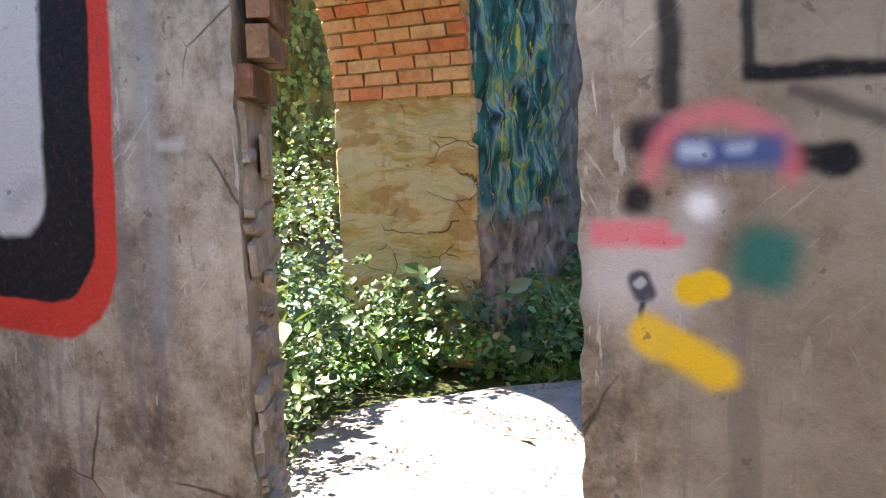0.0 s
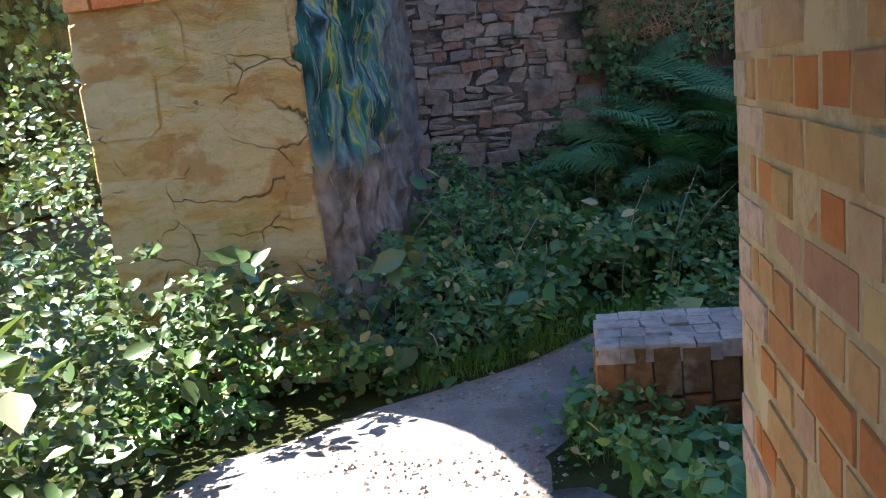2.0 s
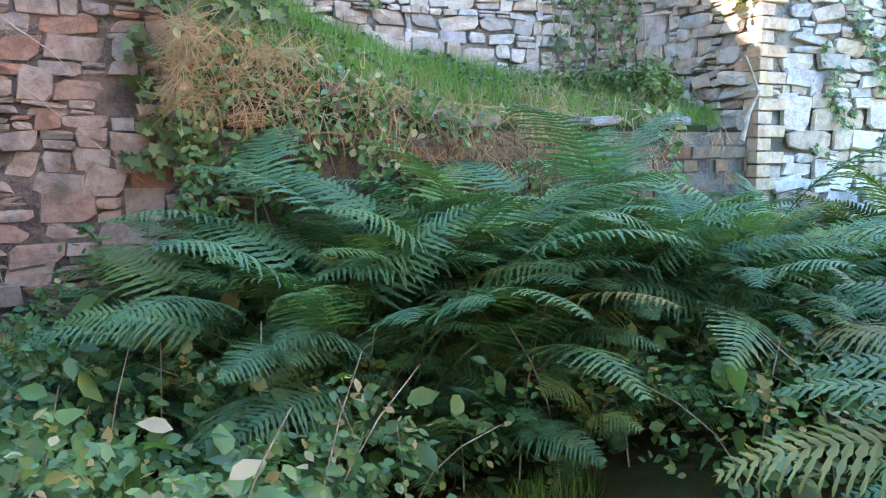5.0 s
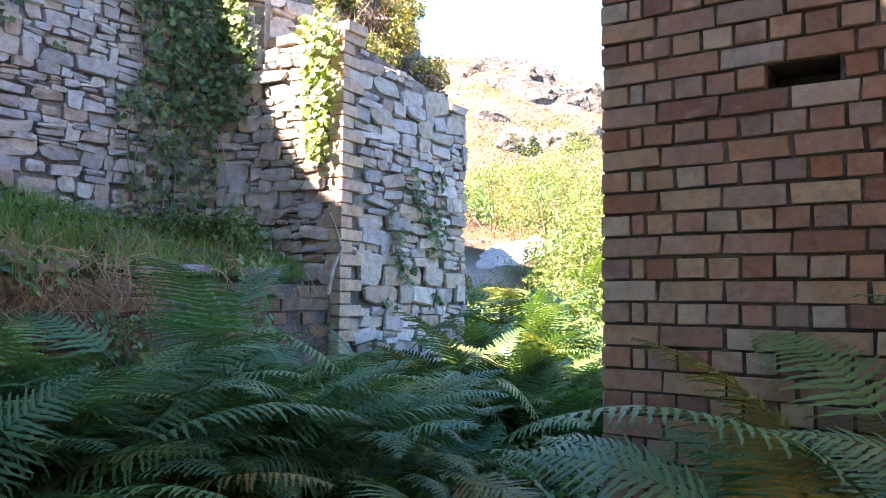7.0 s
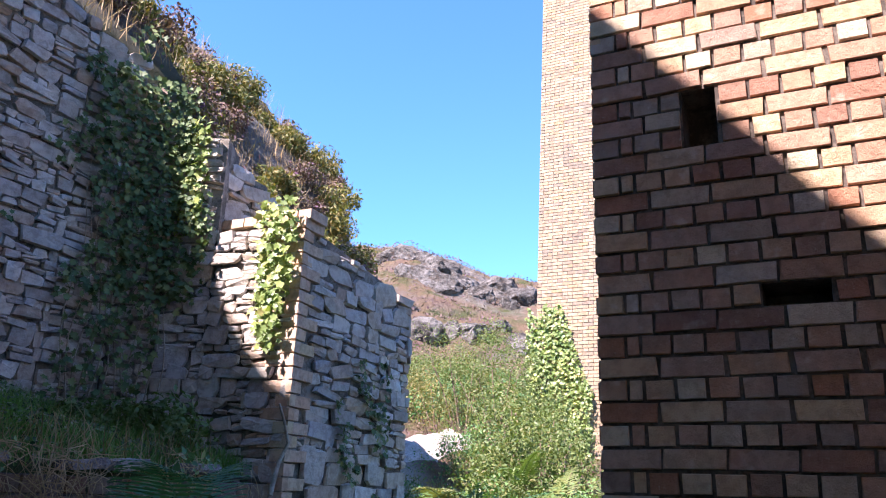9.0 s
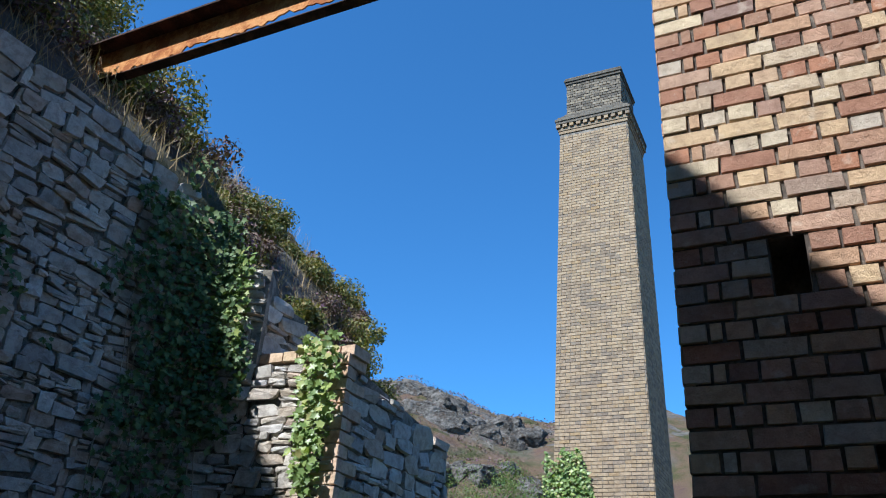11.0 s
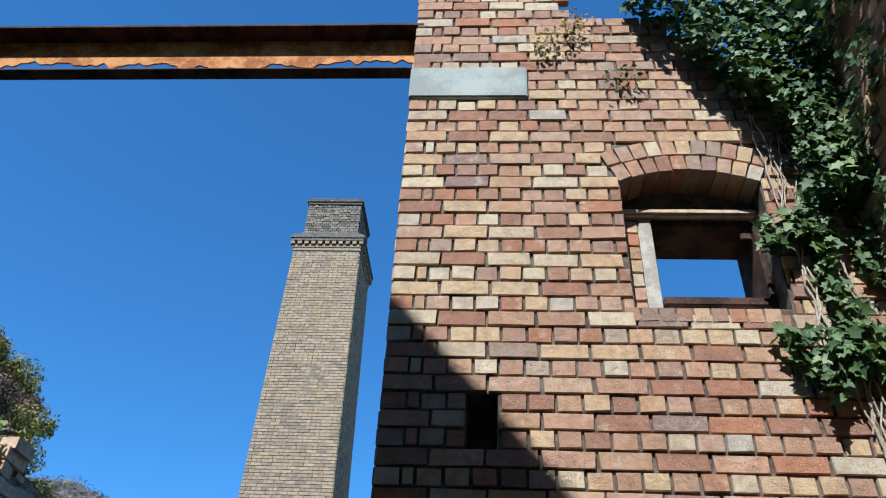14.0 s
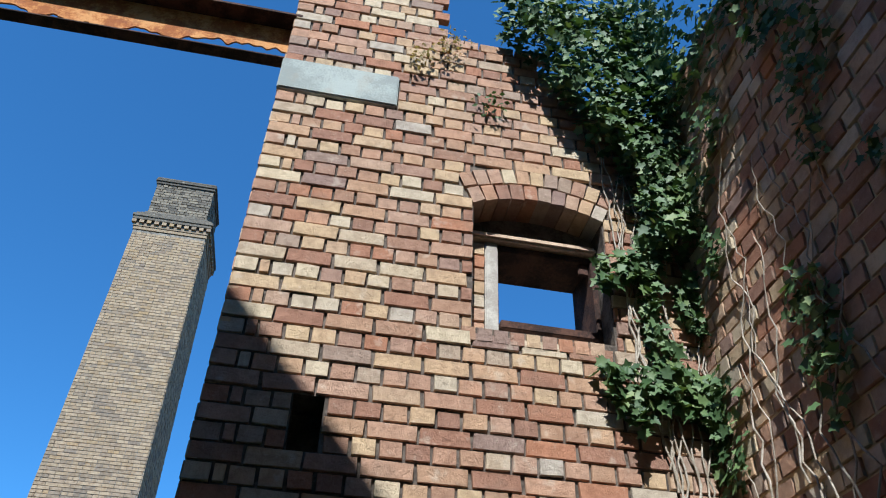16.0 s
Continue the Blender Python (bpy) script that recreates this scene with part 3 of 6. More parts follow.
def lay(pieces, units, name, material, parent, near, limit=290, label=""):
    """pieces: (matrix, unit index). Those nearest to the point near become objects on shared meshes, the rest one joined mesh."""
    near = Vector(near)
    order = sorted(pieces, key=lambda q: (q[0].translation - near).length)
    shared = {}
    for m, u in order[:limit]:
        if u not in shared:
            shared[u] = units[u].copy()
            shared[u].materials.clear()
            shared[u].materials.append(material)
        ob = new(name, shared[u])
        ob.parent = parent
        ob.matrix_local = m
    verts, faces, at = [], [], 0
    for m, u in order[limit:]:
        me = units[u]
        verts += [tuple(m @ v.co) for v in me.vertices]
        faces += [tuple(i + at for i in p.vertices) for p in me.polygons]
        at += len(me.vertices)
    if verts:
        ob = mesh_object(name + "work", verts, faces, material, parent, label)
        tagged(ob, kind="stuff")


def basis(origin, along, out):
    """A frame with x along the wall, y into the wall, z up."""
    a, o = Vector(along).normalized(), Vector(out).normalized()
    m = Matrix.Identity(4)
    m.col[0][:3], m.col[1][:3], m.col[2][:3] = a, -o, (0, 0, 1)
    m.translation = origin
    return m


COURSE, LONG = 0.085, 0.232


def brick_courses(width, height, seed, skip=None, COURSE=COURSE, LONG=LONG, start_header=False, z0=0.0, joint=0.011, deep=0.05, edge=lambda z: 0.0, uneven=0.003):
    """English bond. Gives (matrix in the wall's frame, unit index); skip(u0, u1, z0, z1) leaves out or trims pieces."""
    rnd = random.Random(seed)
    out = []
    rows = int(height / COURSE)
    for r in range(rows):
        z = z0 + r * COURSE
        header = (r % 2 == 0) == start_header
        u, first = edge(z), True
        while u < width - 0.02:
            w = LONG / 2 if header else LONG
            w *= rnd.uniform(0.96, 1.04)
            if header and len(out) and u < edge(z) + 0.2 and not first and u < edge(z) + LONG / 2 + 0.03:
                w = LONG / 4
            first = False
            u1 = min(u + w, width)
            keep = True
            a, b = u, u1
            if skip:
                got = skip(a, b, z, z + COURSE)
                if got is None:
                    keep = False
                else:
                    a, b = got
            if keep and b - a > 0.03:
                m = Matrix.Translation(((a + b) / 2, rnd.uniform(-uneven, uneven), z + COURSE / 2 + rnd.uniform(-0.002, 0.002))) @ Matrix.Rotation(rnd.gauss(0, 0.008), 4, "Y") @ Matrix.Diagonal((b - a - 1.35 * joint, deep, COURSE - joint * rnd.uniform(0.8, 1.3), 1))
                out.append((m, rnd.randrange(7)))
            u = u1
    return out


def rubble(width, height, seed, z0=0.0, low=0.07, high=0.19, skip=None, deep=0.04, gap=0.006, rows=None):
    """Random rubble in loose courses: stones of odd heights, some tall ones breaking the course, each a little tilted."""
    rnd, row_rnd = random.Random(seed), random.Random(rows if rows is not None else seed + 1)
    out, z = [], z0

    def stone(u, w, zz, hh):
        if not skip or not skip(u + w / 2, zz + hh / 2):
            m = Matrix.Translation((u + w / 2, rnd.uniform(-0.016, 0.014), zz + hh / 2)) @ Matrix.Rotation(rnd.gauss(0, 0.085), 4, "Y") @ Matrix.Rotation(rnd.gauss(0, 0.06), 4, "X") @ Matrix.Rotation(rnd.gauss(0, 0.05), 4, "Z") @ Matrix.Diagonal((w * 1.13 - gap, deep, hh * 1.14 - gap, 1))
            out.append((m, rnd.randrange(14)))

    while z < z0 + height:
        h = row_rnd.uniform(low, high)
        u = 0.0
        while u < width:
            kind = rnd.random()
            w = min(h * rnd.uniform(0.7, 2.6) + 0.03, width - u + 0.01)
            if w < 0.035:
                break
            lift = rnd.uniform(-0.12, 0.12) * h
            if kind < 0.25 and w > 0.08:
                cut = rnd.uniform(0.35, 0.65)
                stone(u, w, z + lift, h * cut)
                stone(u, w, z + lift + h * cut, h * (1 - cut))
            elif kind < 0.4:
                stone(u, w, z - 0.1 * h, h * 1.5)
            else:
                stone(u, w, z + lift, h * rnd.uniform(0.85, 1.15))
            u += w
        z += h * 0.97
    return out


def placed(frame_m, pieces):
    return [(frame_m @ m, u) for m, u in pieces]


# ---- ground and hillside ----
def terrace_edge(x):
    return 1.385 + 0.27 * max(0.0, min(1.4, 2.45 - x))


def terrace(x, y):
    """Grass terrace behind the low wall."""
    k = lambda a, w: max(0.0, min(1.0, (a - x) / w))
    return terrace_edge(x) + max(0.0, y - 5.95) * (0.3 + 0.17 * k(3.6, 0.9) + 0.12 * k(2.67, 1.0))


def height(x, y):
    far = math.hypot(max(0.0, x - 1.0), max(0.0, y - 2.0) * 0.8) if x > 1 else 0.0
    valley = max(0.0, far - 5.0) * 0.21 + max(0.0, far - 24.0) * 0.34
    ridge = 17.5 + 1.6 * noise.noise(Vector((x * 0.05, y * 0.05, 3))) + 0.5 * noise.noise(Vector((x * 0.3, y * 0.3, 3)))
    valley = ridge * math.tanh(valley / ridge)
    if far > 12:
        rough = min(1.0, (far - 12) / 25)
        for o, amp in ((0.12, 1.6), (0.3, 0.8), (0.7, 0.4)):
            valley += rough * amp * (abs(noise.noise(Vector((x * o, y * o, 4)))) - 0.2)
    side = max(0.0, min(1.0, (math.degrees(math.atan2(y - 2.8, max(0.5, x - 0.5))) - 20) / 11))
    valley *= 1 + (0.08 + 0.21 * side) * max(0.0, min(1.0, (far - 8) / 20))
    z = valley + (0.25 * noise.noise(Vector((x * 0.35, y * 0.35, 1))) * min(1.0, far / 8))
    if -0.6 < x < 4.5 and 6.0 < y < 7.08:
        z = terrace(x, y) + 0.05 * noise.noise(Vector((x * 3, y * 3, 0)))
    if y > 7.07:
        top = 7.1 - 0.5 * max(0.0, x - 6.75) + 0.35 * noise.noise(Vector((x * 0.6, y * 0.6, 5)))
        fade = max(0.0, min(1.0, 7.2 + 1.85 * (y - 7.1) - x)) * max(0.0, min(1.0, (x + 1.9) / 0.6))
        near_hill = min((4.3 if x < 4.6 else 3.1) + (1.25 if x < 4.6 else 1.4) * (y - 7.1), top + 0.05 * (y - 9))
        near_hill += 0.15 * noise.noise(Vector((x * 1.3, y * 1.3, 9)))
        z = max(z, near_hill * fade)
    return z


def spread(points):
    out = []
    for a, b, n in points:
        out += [a + (b - a) * i / n for i in range(n)]
    return out + [points[-1][1]]


gx = spread([(-900, -60, 6), (-60, -6, 10), (-6, 12, 72), (12, 40, 56), (40, 110, 50), (110, 900, 8)])
gy = spread([(-900, -60, 6), (-60, -4, 10), (-4, 5.985, 28), (5.985, 6.01, 1), (6.01, 7.06, 6), (7.06, 7.1, 1), (7.1, 14, 34), (14, 50, 60), (50, 110, 30), (110, 900, 8)])
nx, ny = len(gx), len(gy)
gverts = [(x, y, height(x, y)) for y in gy for x in gx]
gfaces = [(j * nx + i, j * nx + i + 1, (j + 1) * nx + i + 1, (j + 1) * nx + i) for j in range(ny - 1) for i in range(nx - 1)]
ground = mesh_object("ground", gverts, gfaces, M["hill"], smooth=True)
tagged(ground, "soil and rough grass rising to a heather and rock hillside", "ground", kind="structure")


def path_line():
    pts = [(0.9, -2.5, 0.9), (0.75, 0.0, 0.7), (0.3, 1.2, 0.95), (0.0, 1.95, 0.78), (0.24, 2.48, 0.44), (0.64, 2.96, 0.28), (1.1, 3.5, 0.28), (1.75, 3.85, 0.26), (2.3, 4.0, 0.2)]
    verts, faces = [], []
    fine = []
    for (x0, y0, w0), (x1, y1, w1) in zip(pts, pts[1:]):
        for i in range(6):
            f = i / 6
            fine.append((x0 + (x1 - x0) * f, y0 + (y1 - y0) * f, w0 + (w1 - w0) * f))
    across = 10
    for i, (x, y, w) in enumerate(fine):
        a, b = fine[max(0, i - 1)], fine[min(len(fine) - 1, i + 1)]
        d = Vector((b[0] - a[0], b[1] - a[1], 0)).normalized()
        s = Vector((-d.y, d.x, 0))
        for k in range(across + 1):
            f = 2 * k / across - 1
            q = Vector((x, y, 0)) + s * w * f * (1 + 0.12 * noise.noise(Vector((x * 2.5, y * 2.5, f))))
            verts.append((q.x, q.y, 0.012 + 0.014 * noise.noise(q * 3) - 0.03 * abs(f) ** 6 + 0.006))
    for i in range(len(fine) - 1):
        for k in range(across):
            o = i * (across + 1) + k
            faces.append((o, o + 1, o + across + 2, o + across + 1))
    ob = mesh_object("path", verts, faces, M["path"], smooth=True)
    tagged(ob, "trodden path of pale dust and fine gravel", "path", kind="structure")
    return fine


PATH_FINE = path_line()


def on_path(x, y, grow=0.0):
    return any((x - a) ** 2 + (y - b) ** 2 < (w + grow) ** 2 for a, b, w in PATH_FINE)


def scatter_pebbles():
    rnd = random.Random(5)
    verts, faces = [], []
    for _ in range(7000):
        a, b, w = rnd.choice(PATH_FINE)
        x, y, s = a + rnd.uniform(-w, w) * 0.85, b + rnd.uniform(-0.1, 0.1), rnd.choice((0.003, 0.004, 0.005, 0.007, 0.012)) * rnd.uniform(0.7, 1.4)
        o = len(verts)
        for dx, dy, dz in ((1, 0, 0), (0.2, 0.9, 0), (-0.9, 0.3, 0), (-0.3, -0.8, 0), (0.1, 0, 0.7)):
            verts.append((x + dx * s * rnd.uniform(0.7, 1.2), y + dy * s * rnd.uniform(0.7, 1.2), 0.014 + dz * s))
        faces += [(o + i, o + (i + 1) % 4, o + 4) for i in range(4)]
    tagged(mesh_object("gravel", verts, faces, M["pebble"]), "loose pebbles and crumbs on the path", "gravel", kind="stuff")


scatter_pebbles()

# ---- south wall with the doorway ----
DOOR_L, DOOR_R = 0.345, 1.09
south = wall_thing("wall_south", "rendered grey wall with sprayed letters and a broken doorway")


def ragged_panel(name, x0, x1, ragged_left, ragged_right, seed, parent):
    """A rendered leaf with a crumbling edge at the doorway."""
    rnd = random.Random(seed)
    nzz, nxx = 90, 40
    verts, faces = [], []
    for side, y in ((0, 0.14), (1, 0.46)):
        for k in range(nzz + 1):
            z = 3.2 * k / nzz
            jag = 0.022 * noise.noise(Vector((z * 9, seed, 0))) + 0.03 * noise.noise(Vector((z * 2.2, seed, 3)))
            back = -0.17 if ragged_right else 0.0
            a = x0 + (abs(jag) if ragged_left else 0)
            b = x1 - (abs(jag) if ragged_right and side == 0 else 0) + (back if side else 0)
            for i in range(nxx + 1):
                f = i / nxx
                x = a + (b - a) * f
                verts.append((x, y + (0.006 * noise.noise(Vector((x * 3, 0, z * 3))) if not side else 0), z))
    n1 = (nzz + 1) * (nxx + 1)
    for k in range(nzz):
        for i in range(nxx):
            o = k * (nxx + 1) + i
            faces.append((o, o + 1, o + nxx + 2, o + nxx + 1))
            faces.append((n1 + o, n1 + o + nxx + 1, n1 + o + nxx + 2, n1 + o + 1))
        for i in (0, nxx):
            o, q = k * (nxx + 1) + i, (k + 1) * (nxx + 1) + i
            faces.append((o, q, n1 + q, n1 + o) if i == 0 else (o, n1 + o, n1 + q, q))
    ob = mesh_object(name, verts, faces, M["spray"], parent)
    # Plaster on the right leaf's side faces; its brown also carries warm bounced light.
    ob.data.materials.append(M["edge_render"] if ragged_right else M["plaster"])
    for face in ob.data.polygons:
        if abs(face.normal.x) > 0.3:
            face.material_index = 1
    return ob


ragged_panel("render_panel", -2.6, DOOR_L, False, True, 2, south)
ragged_panel("render_panel", DOOR_R, 4.3, True, False, 7, south)
# crumbling edge of the left leaf: loose stones and bricks
edge_frame = basis((DOOR_L - 0.004, 0.165, 0), (-0.47, 0.88, 0), (0.88, 0.47, 0))
edge_bits = [(m, u) for m, u in rubble(0.33, 3.1, 12, 0.0, 0.035, 0.085, deep=0.03)]
lay(placed(edge_frame, [q for q in edge_bits if q[0].translation.z < 1.4]), STONES, "stone", M["edge_render"], south, (0.3, 0.3, 1.2), 120, "crumbling render and stones at the edge of the doorway")


def haunch(m):
    """Bricks over the springing lean out into the doorway."""
    z = m.translation.z
    return Matrix.Translation((0, -0.05 * min(1.0, (z - 1.38) / 0.12) - 0.12 * max(0.0, z - 1.45), 0)) @ m


lay(placed(edge_frame, [(haunch(m), u) for m, u in brick_courses(0.33, 1.7, 13, z0=1.4, joint=0.014, deep=0.05, uneven=0.008)]), BRICKS, "brick", M["brick_old"], south, (0.3, 0.3, 1.6), 40, "dark red bricks over the springing of the doorway")
# rendered reveal and brick pier on the other side
bm = bmesh.new()
add_box(bm, (DOOR_R + 0.02, 0.17, 0), (4.3, 0.47, 3.2), 0)
part("reveal", bm, M["plaster"], south, "brown plastered reveal")
bm = bmesh.new()
add_box(bm, (1.039, 0.512, -0.05), (1.4, 1.568, 3.4), 0)
add_box(bm, (1.4, 0.53, -0.05), (3.6, 1.268, 5.2), 0)
part("pier_core", bm, M["mortar_pale"], south)

box("gap_fill", (1.07, 0.466, 0), (1.3, 0.52, 3.3), M["plaster"], south, rough=0.015)


def jamb_bricks():
    f = basis((1.035, 1.575, 0), (0, -1, 0), (-1, 0, 0))
    pieces = brick_courses(1.075, 2.9, 21, COURSE=0.085, LONG=0.232, joint=0.013, uneven=0.004)
    orange = [(f @ m, u) for m, u in pieces if m.translation.x > 0.125]
    pale = [(f @ m, u) for m, u in pieces if m.translation.x <= 0.125]
    lay(orange, BRICKS, "brick", M["brick_orange"], south, (1.0, 1.0, 1.0), 280, "orange brickwork of the door jamb")
    lay(pale, BRICKS, "brick", M["brick_pale"], south, (1.0, 1.0, 1.0), 60, "pale brick corner of the door jamb")


jamb_bricks()
south_face = basis((3.5, 1.28, 0), (-1, 0, 0), (0, 1, 0))
lay(placed(south_face, brick_courses(2.1, 5.25, 33, uneven=0.006)), BRICKS, "brick", M["brick_red"], south, (3.2, 1.3, 3.2), 200, "weathered red brickwork of the outer face")

# room behind the camera
back_room = wall_thing("wall_room", "plain grey rendered walls of the roofless room behind the doorway")
box("side_wall", (-2.95, -4.3, 0), (-2.6, 0.46, 3.2), M["plaster"], back_room)
box("side_wall", (4.3, -4.3, 0), (4.6, 0.47, 3.2), M["plaster"], back_room)
box("back_wall", (-2.95, -4.6, 0), (4.6, -4.3, 3.2), M["plaster"], back_room)

# ---- west wall with the arch ----
west = wall_thing("wall_west", "ruined masonry wall with a stone and brick arch, its unseen top added")
ARCH_N, ARCH_S, SPRING, WX0, WX1 = 3.0, 0.9, 1.62, -1.27, -0.33
ARCH_R, ARCH_C = (ARCH_N - ARCH_S) / 2, (ARCH_N + ARCH_S) / 2


# Unseen broken top, its outline drawn to throw the shadows on the yard walls.
SHADOW_CREST = [(0.47, 10.2), (2.19, 10.2), (2.21, 5.7), (2.7, 6.05), (3.43, 7.04), (3.68, 7.37), (3.89, 7.61), (4.12, 7.92), (4.35, 8.19), (4.72, 8.66), (5.0, 9.0), (5.3, 9.1), (5.6, 9.15), (6.0, 9.2), (6.3, 9.0), (6.6, 8.45), (7.27, 8.58), (7.5, 8.7), (7.8, 9.05), (7.91, 9.27), (8.16, 9.75), (8.4, 10.1), (10.0, 10.3)]


def west_shell():
    """The wall's body, cut by the arch, in upright strips up to the added, unseen broken top."""
    ys = sorted({ARCH_C + ARCH_R * math.cos(math.pi * i / 24) for i in range(25)} | {y for y, z in SHADOW_CREST})

    def crest(y, after):
        for (a, za), (b, zb) in zip(SHADOW_CREST, SHADOW_CREST[1:]):
            if a <= y <= b and (y < b or not after or b == SHADOW_CREST[-1][0]):
                return za + (zb - za) * (y - a) / (b - a)
        return SHADOW_CREST[-1][1]

    def foot(y):
        d = ARCH_R ** 2 - (y - ARCH_C) ** 2
        return SPRING + math.sqrt(max(0.0, d))

    verts, faces = [], []
    for a, b in zip(ys, ys[1:]):
        inside = ARCH_S - 1e-6 <= a and b <= ARCH_N + 1e-6
        za, zb = (foot(a), foot(b)) if inside else (-0.05, -0.05)
        o = len(verts)
        for y, z0, z1 in ((a, za, crest(a, True)), (b, zb, crest(b, False))):
            xf = WX1 - 0.02 - (0.05 * (y - 3.0) if y > 3.0 else 0)
            verts += [(xf, y, z0), (xf, y, z1), (WX0, y, z0), (WX0, y, z1)]
        faces += [(o, o + 4, o + 5, o + 1), (o + 2, o + 3, o + 7, o + 6), (o + 1, o + 5, o + 7, o + 3), (o, o + 2, o + 6, o + 4)]
    for y, z0, z1 in ((ARCH_N, -0.05, SPRING), (ARCH_S, -0.05, SPRING), (2.2, 5.6, 10.2), (0.47, -0.05, 10.2), (10.0, -0.05, 10.3)):
        o = len(verts)
        verts += [(WX1 - 0.02, y, z0), (WX1 - 0.02, y, z1), (WX0, y, z1), (WX0, y, z0)]
        faces.append((o, o + 1, o + 2, o + 3))
    mesh_object("body", verts, faces, M["sandstone"], west)


west_shell()
jamb = basis((WX0, ARCH_N, 0), (1, 0, 0), (0, -1, 0))


def jamb_stones():
    rnd = random.Random(3)
    out, z = [], -0.02
    while z < SPRING - 0.03:
        h = min(rnd.uniform(0.13, 0.27), SPRING - z)
        if SPRING - z - h < 0.08:
            h = SPRING - z
        u = 0.0
        while u < 0.92:
            w = min(rnd.uniform(0.2, 0.5), 0.94 - u)
            if 0.94 - u - w < 0.1:
                w = 0.94 - u
            m = jamb @ Matrix.Translation((u + w / 2, rnd.uniform(-0.016, 0.006), z + h / 2)) @ Matrix.Rotation(rnd.gauss(0, 0.015), 4, "Y") @ Matrix.Diagonal((w * 1.09, 0.032, h * 1.12, 1))
            out.append((m, rnd.randrange(14)))
            u += w
        z += h
    lay(out, BLOCKS, "stone", M["sandstone"], west, (-0.8, 3, 1), 120)


jamb_stones()


def soffit_bricks():
    """Brick rings along the arch's underside, from the north springing over the crown."""
    rnd = random.Random(8)
    out = []
    step = COURSE / ARCH_R
    k = 0
    while k * step < math.pi:
        a = (k + 0.5) * step
        c, s = math.cos(a), math.sin(a)
        origin = Vector((WX0, ARCH_C + ARCH_R * c, SPRING + ARCH_R * s))
        m0 = Matrix.Identity(4)
        m0.col[0][:3], m0.col[1][:3], m0.col[2][:3] = (1, 0, 0), (0, c, s), (0, -s, c)
        m0.translation = origin
        u = 0.0 if k % 2 else -0.11
        while u < 0.94:
            a0, b0 = max(u, 0), min(u + LONG, 0.94)
            if b0 - a0 > 0.03:
                out.append((m0 @ Matrix.Translation(((a0 + b0) / 2, rnd.uniform(-0.034, -0.022), 0)) @ Matrix.Diagonal((b0 - a0 - 0.012, 0.06, COURSE - 0.014, 1)), rnd.randrange(7)))
            u += LONG
        k += 1
    lay(out, BRICKS, "brick", M["brick_arch"], west, (-0.8, 3, 2), 150, "orange brick underside of the arch")


soffit_bricks()


def painted_face():
    """Rough painted face of the wall beyond the arch, slightly turned, with a broken corner."""
    verts, faces, n, k = [], [], 60, 50
    for j in range(k + 1):
        z = 3.6 * j / k
        for i in range(n + 1):
            y = ARCH_N + 0.012 + 3.05 * (i / n) ** 1.3
            x = WX1 - 0.05 * (y - 3.0) + 0.07 * noise.noise(Vector((0, y * 4, z * 4))) + 0.035 * noise.noise(Vector((3, y * 11, z * 11)))
            if i < 3:
                x -= 0.05 * (3 - i) / 3 + 0.08 * max(0, 0.9 - z)
            verts.append((x + 0.02, y, z))
    for j in range(k):
        for i in range(n):
            o = j * (n + 1) + i
            faces.append((o, o + 1, o + n + 2, o + n + 1))
    mesh_object("painted_face", verts, faces, M["painted_stone"], west, "stone face daubed with teal, yellow and white paint")


painted_face()

# ---- north side: dark wall, low wall, terrace, retaining wall, stub ----
north = wall_thing("wall_north", "old brick and stone wall overgrown with roots and ivy")
box("body", (-0.62, 5.98, 0), (1.06, 6.5, 3.4), M["dark_wall"], north)
dark_frame = basis((-0.6, 5.97, 0), (1, 0, 0), (0, -1, 0))
lay(placed(dark_frame, rubble(1.65, 3.3, 40, 0.0, 0.06, 0.13, skip=lambda u, z: 1.3 < u < 1.5 and 1.42 < z < 1.6)), STONES, "stone", M["stone_old"], north, (1.0, 5.9, 1.6), 160, "dark crumbling bricks and stones")
low_wall = wall_thing("wall_low", "low broken brick wall holding a grass terrace")
box("body", (1.0, 5.9, 0), (4.48, 5.99, 1.36), M["dark_wall"], low_wall)
low_frame = basis((1.0, 5.89, 0), (1, 0, 0), (0, -1, 0))


def low_top(u):
    return terrace_edge(1.0 + u) + 0.03 + 0.05 * noise.noise(Vector((u * 3, 0, 0)))


lay(placed(low_frame, brick_courses(3.48, 1.9, 44, uneven=0.015, skip=lambda a, b, z0, z1: (a, b) if z1 < low_top(a) and noise.noise(Vector((a * 5, z0 * 7, 2))) > (-0.35 if a > 1.3 else 0.05) else None)), BRICKS, "brick", M["brick_old"], low_wall, (2.6, 5.8, 1.5), 170, "dark weathered bricks")
rnd_cope = random.Random(45)
for k in range(7):
    x0 = 2.35 + 0.26 * k
    if k in (2, 5):
        continue
    slab = box("coping_stone", (-0.11, -0.09, -0.025), (0.11, 0.09, 0.025), M["stone_slab"], low_wall, 0.012, rough=0.012)
    slab.matrix_local = pose(x0, 5.96, low_top(x0 - 1.0) + 0.005, rnd_cope.uniform(-5, 5), rnd_cope.uniform(-4, 4), rnd_cope.uniform(-12, 12))

retaining = wall_thing("wall_retaining", "high rubble stone retaining wall with ivy")
RW = [(-0.7, 7.02), (2.6, 7.02), (3.6, 7.0), (4.0, 6.93), (4.25, 6.78), (4.4, 6.5), (4.47, 6.15), (4.5, 5.84)]


def along_polyline(pts):
    out, s = [], 0.0
    for a, b in zip(pts, pts[1:]):
        d = math.dist(a, b)
        out.append((s, a, b, d))
        s += d
    return out, s


RW_SEGS, RW_LEN = along_polyline(RW)


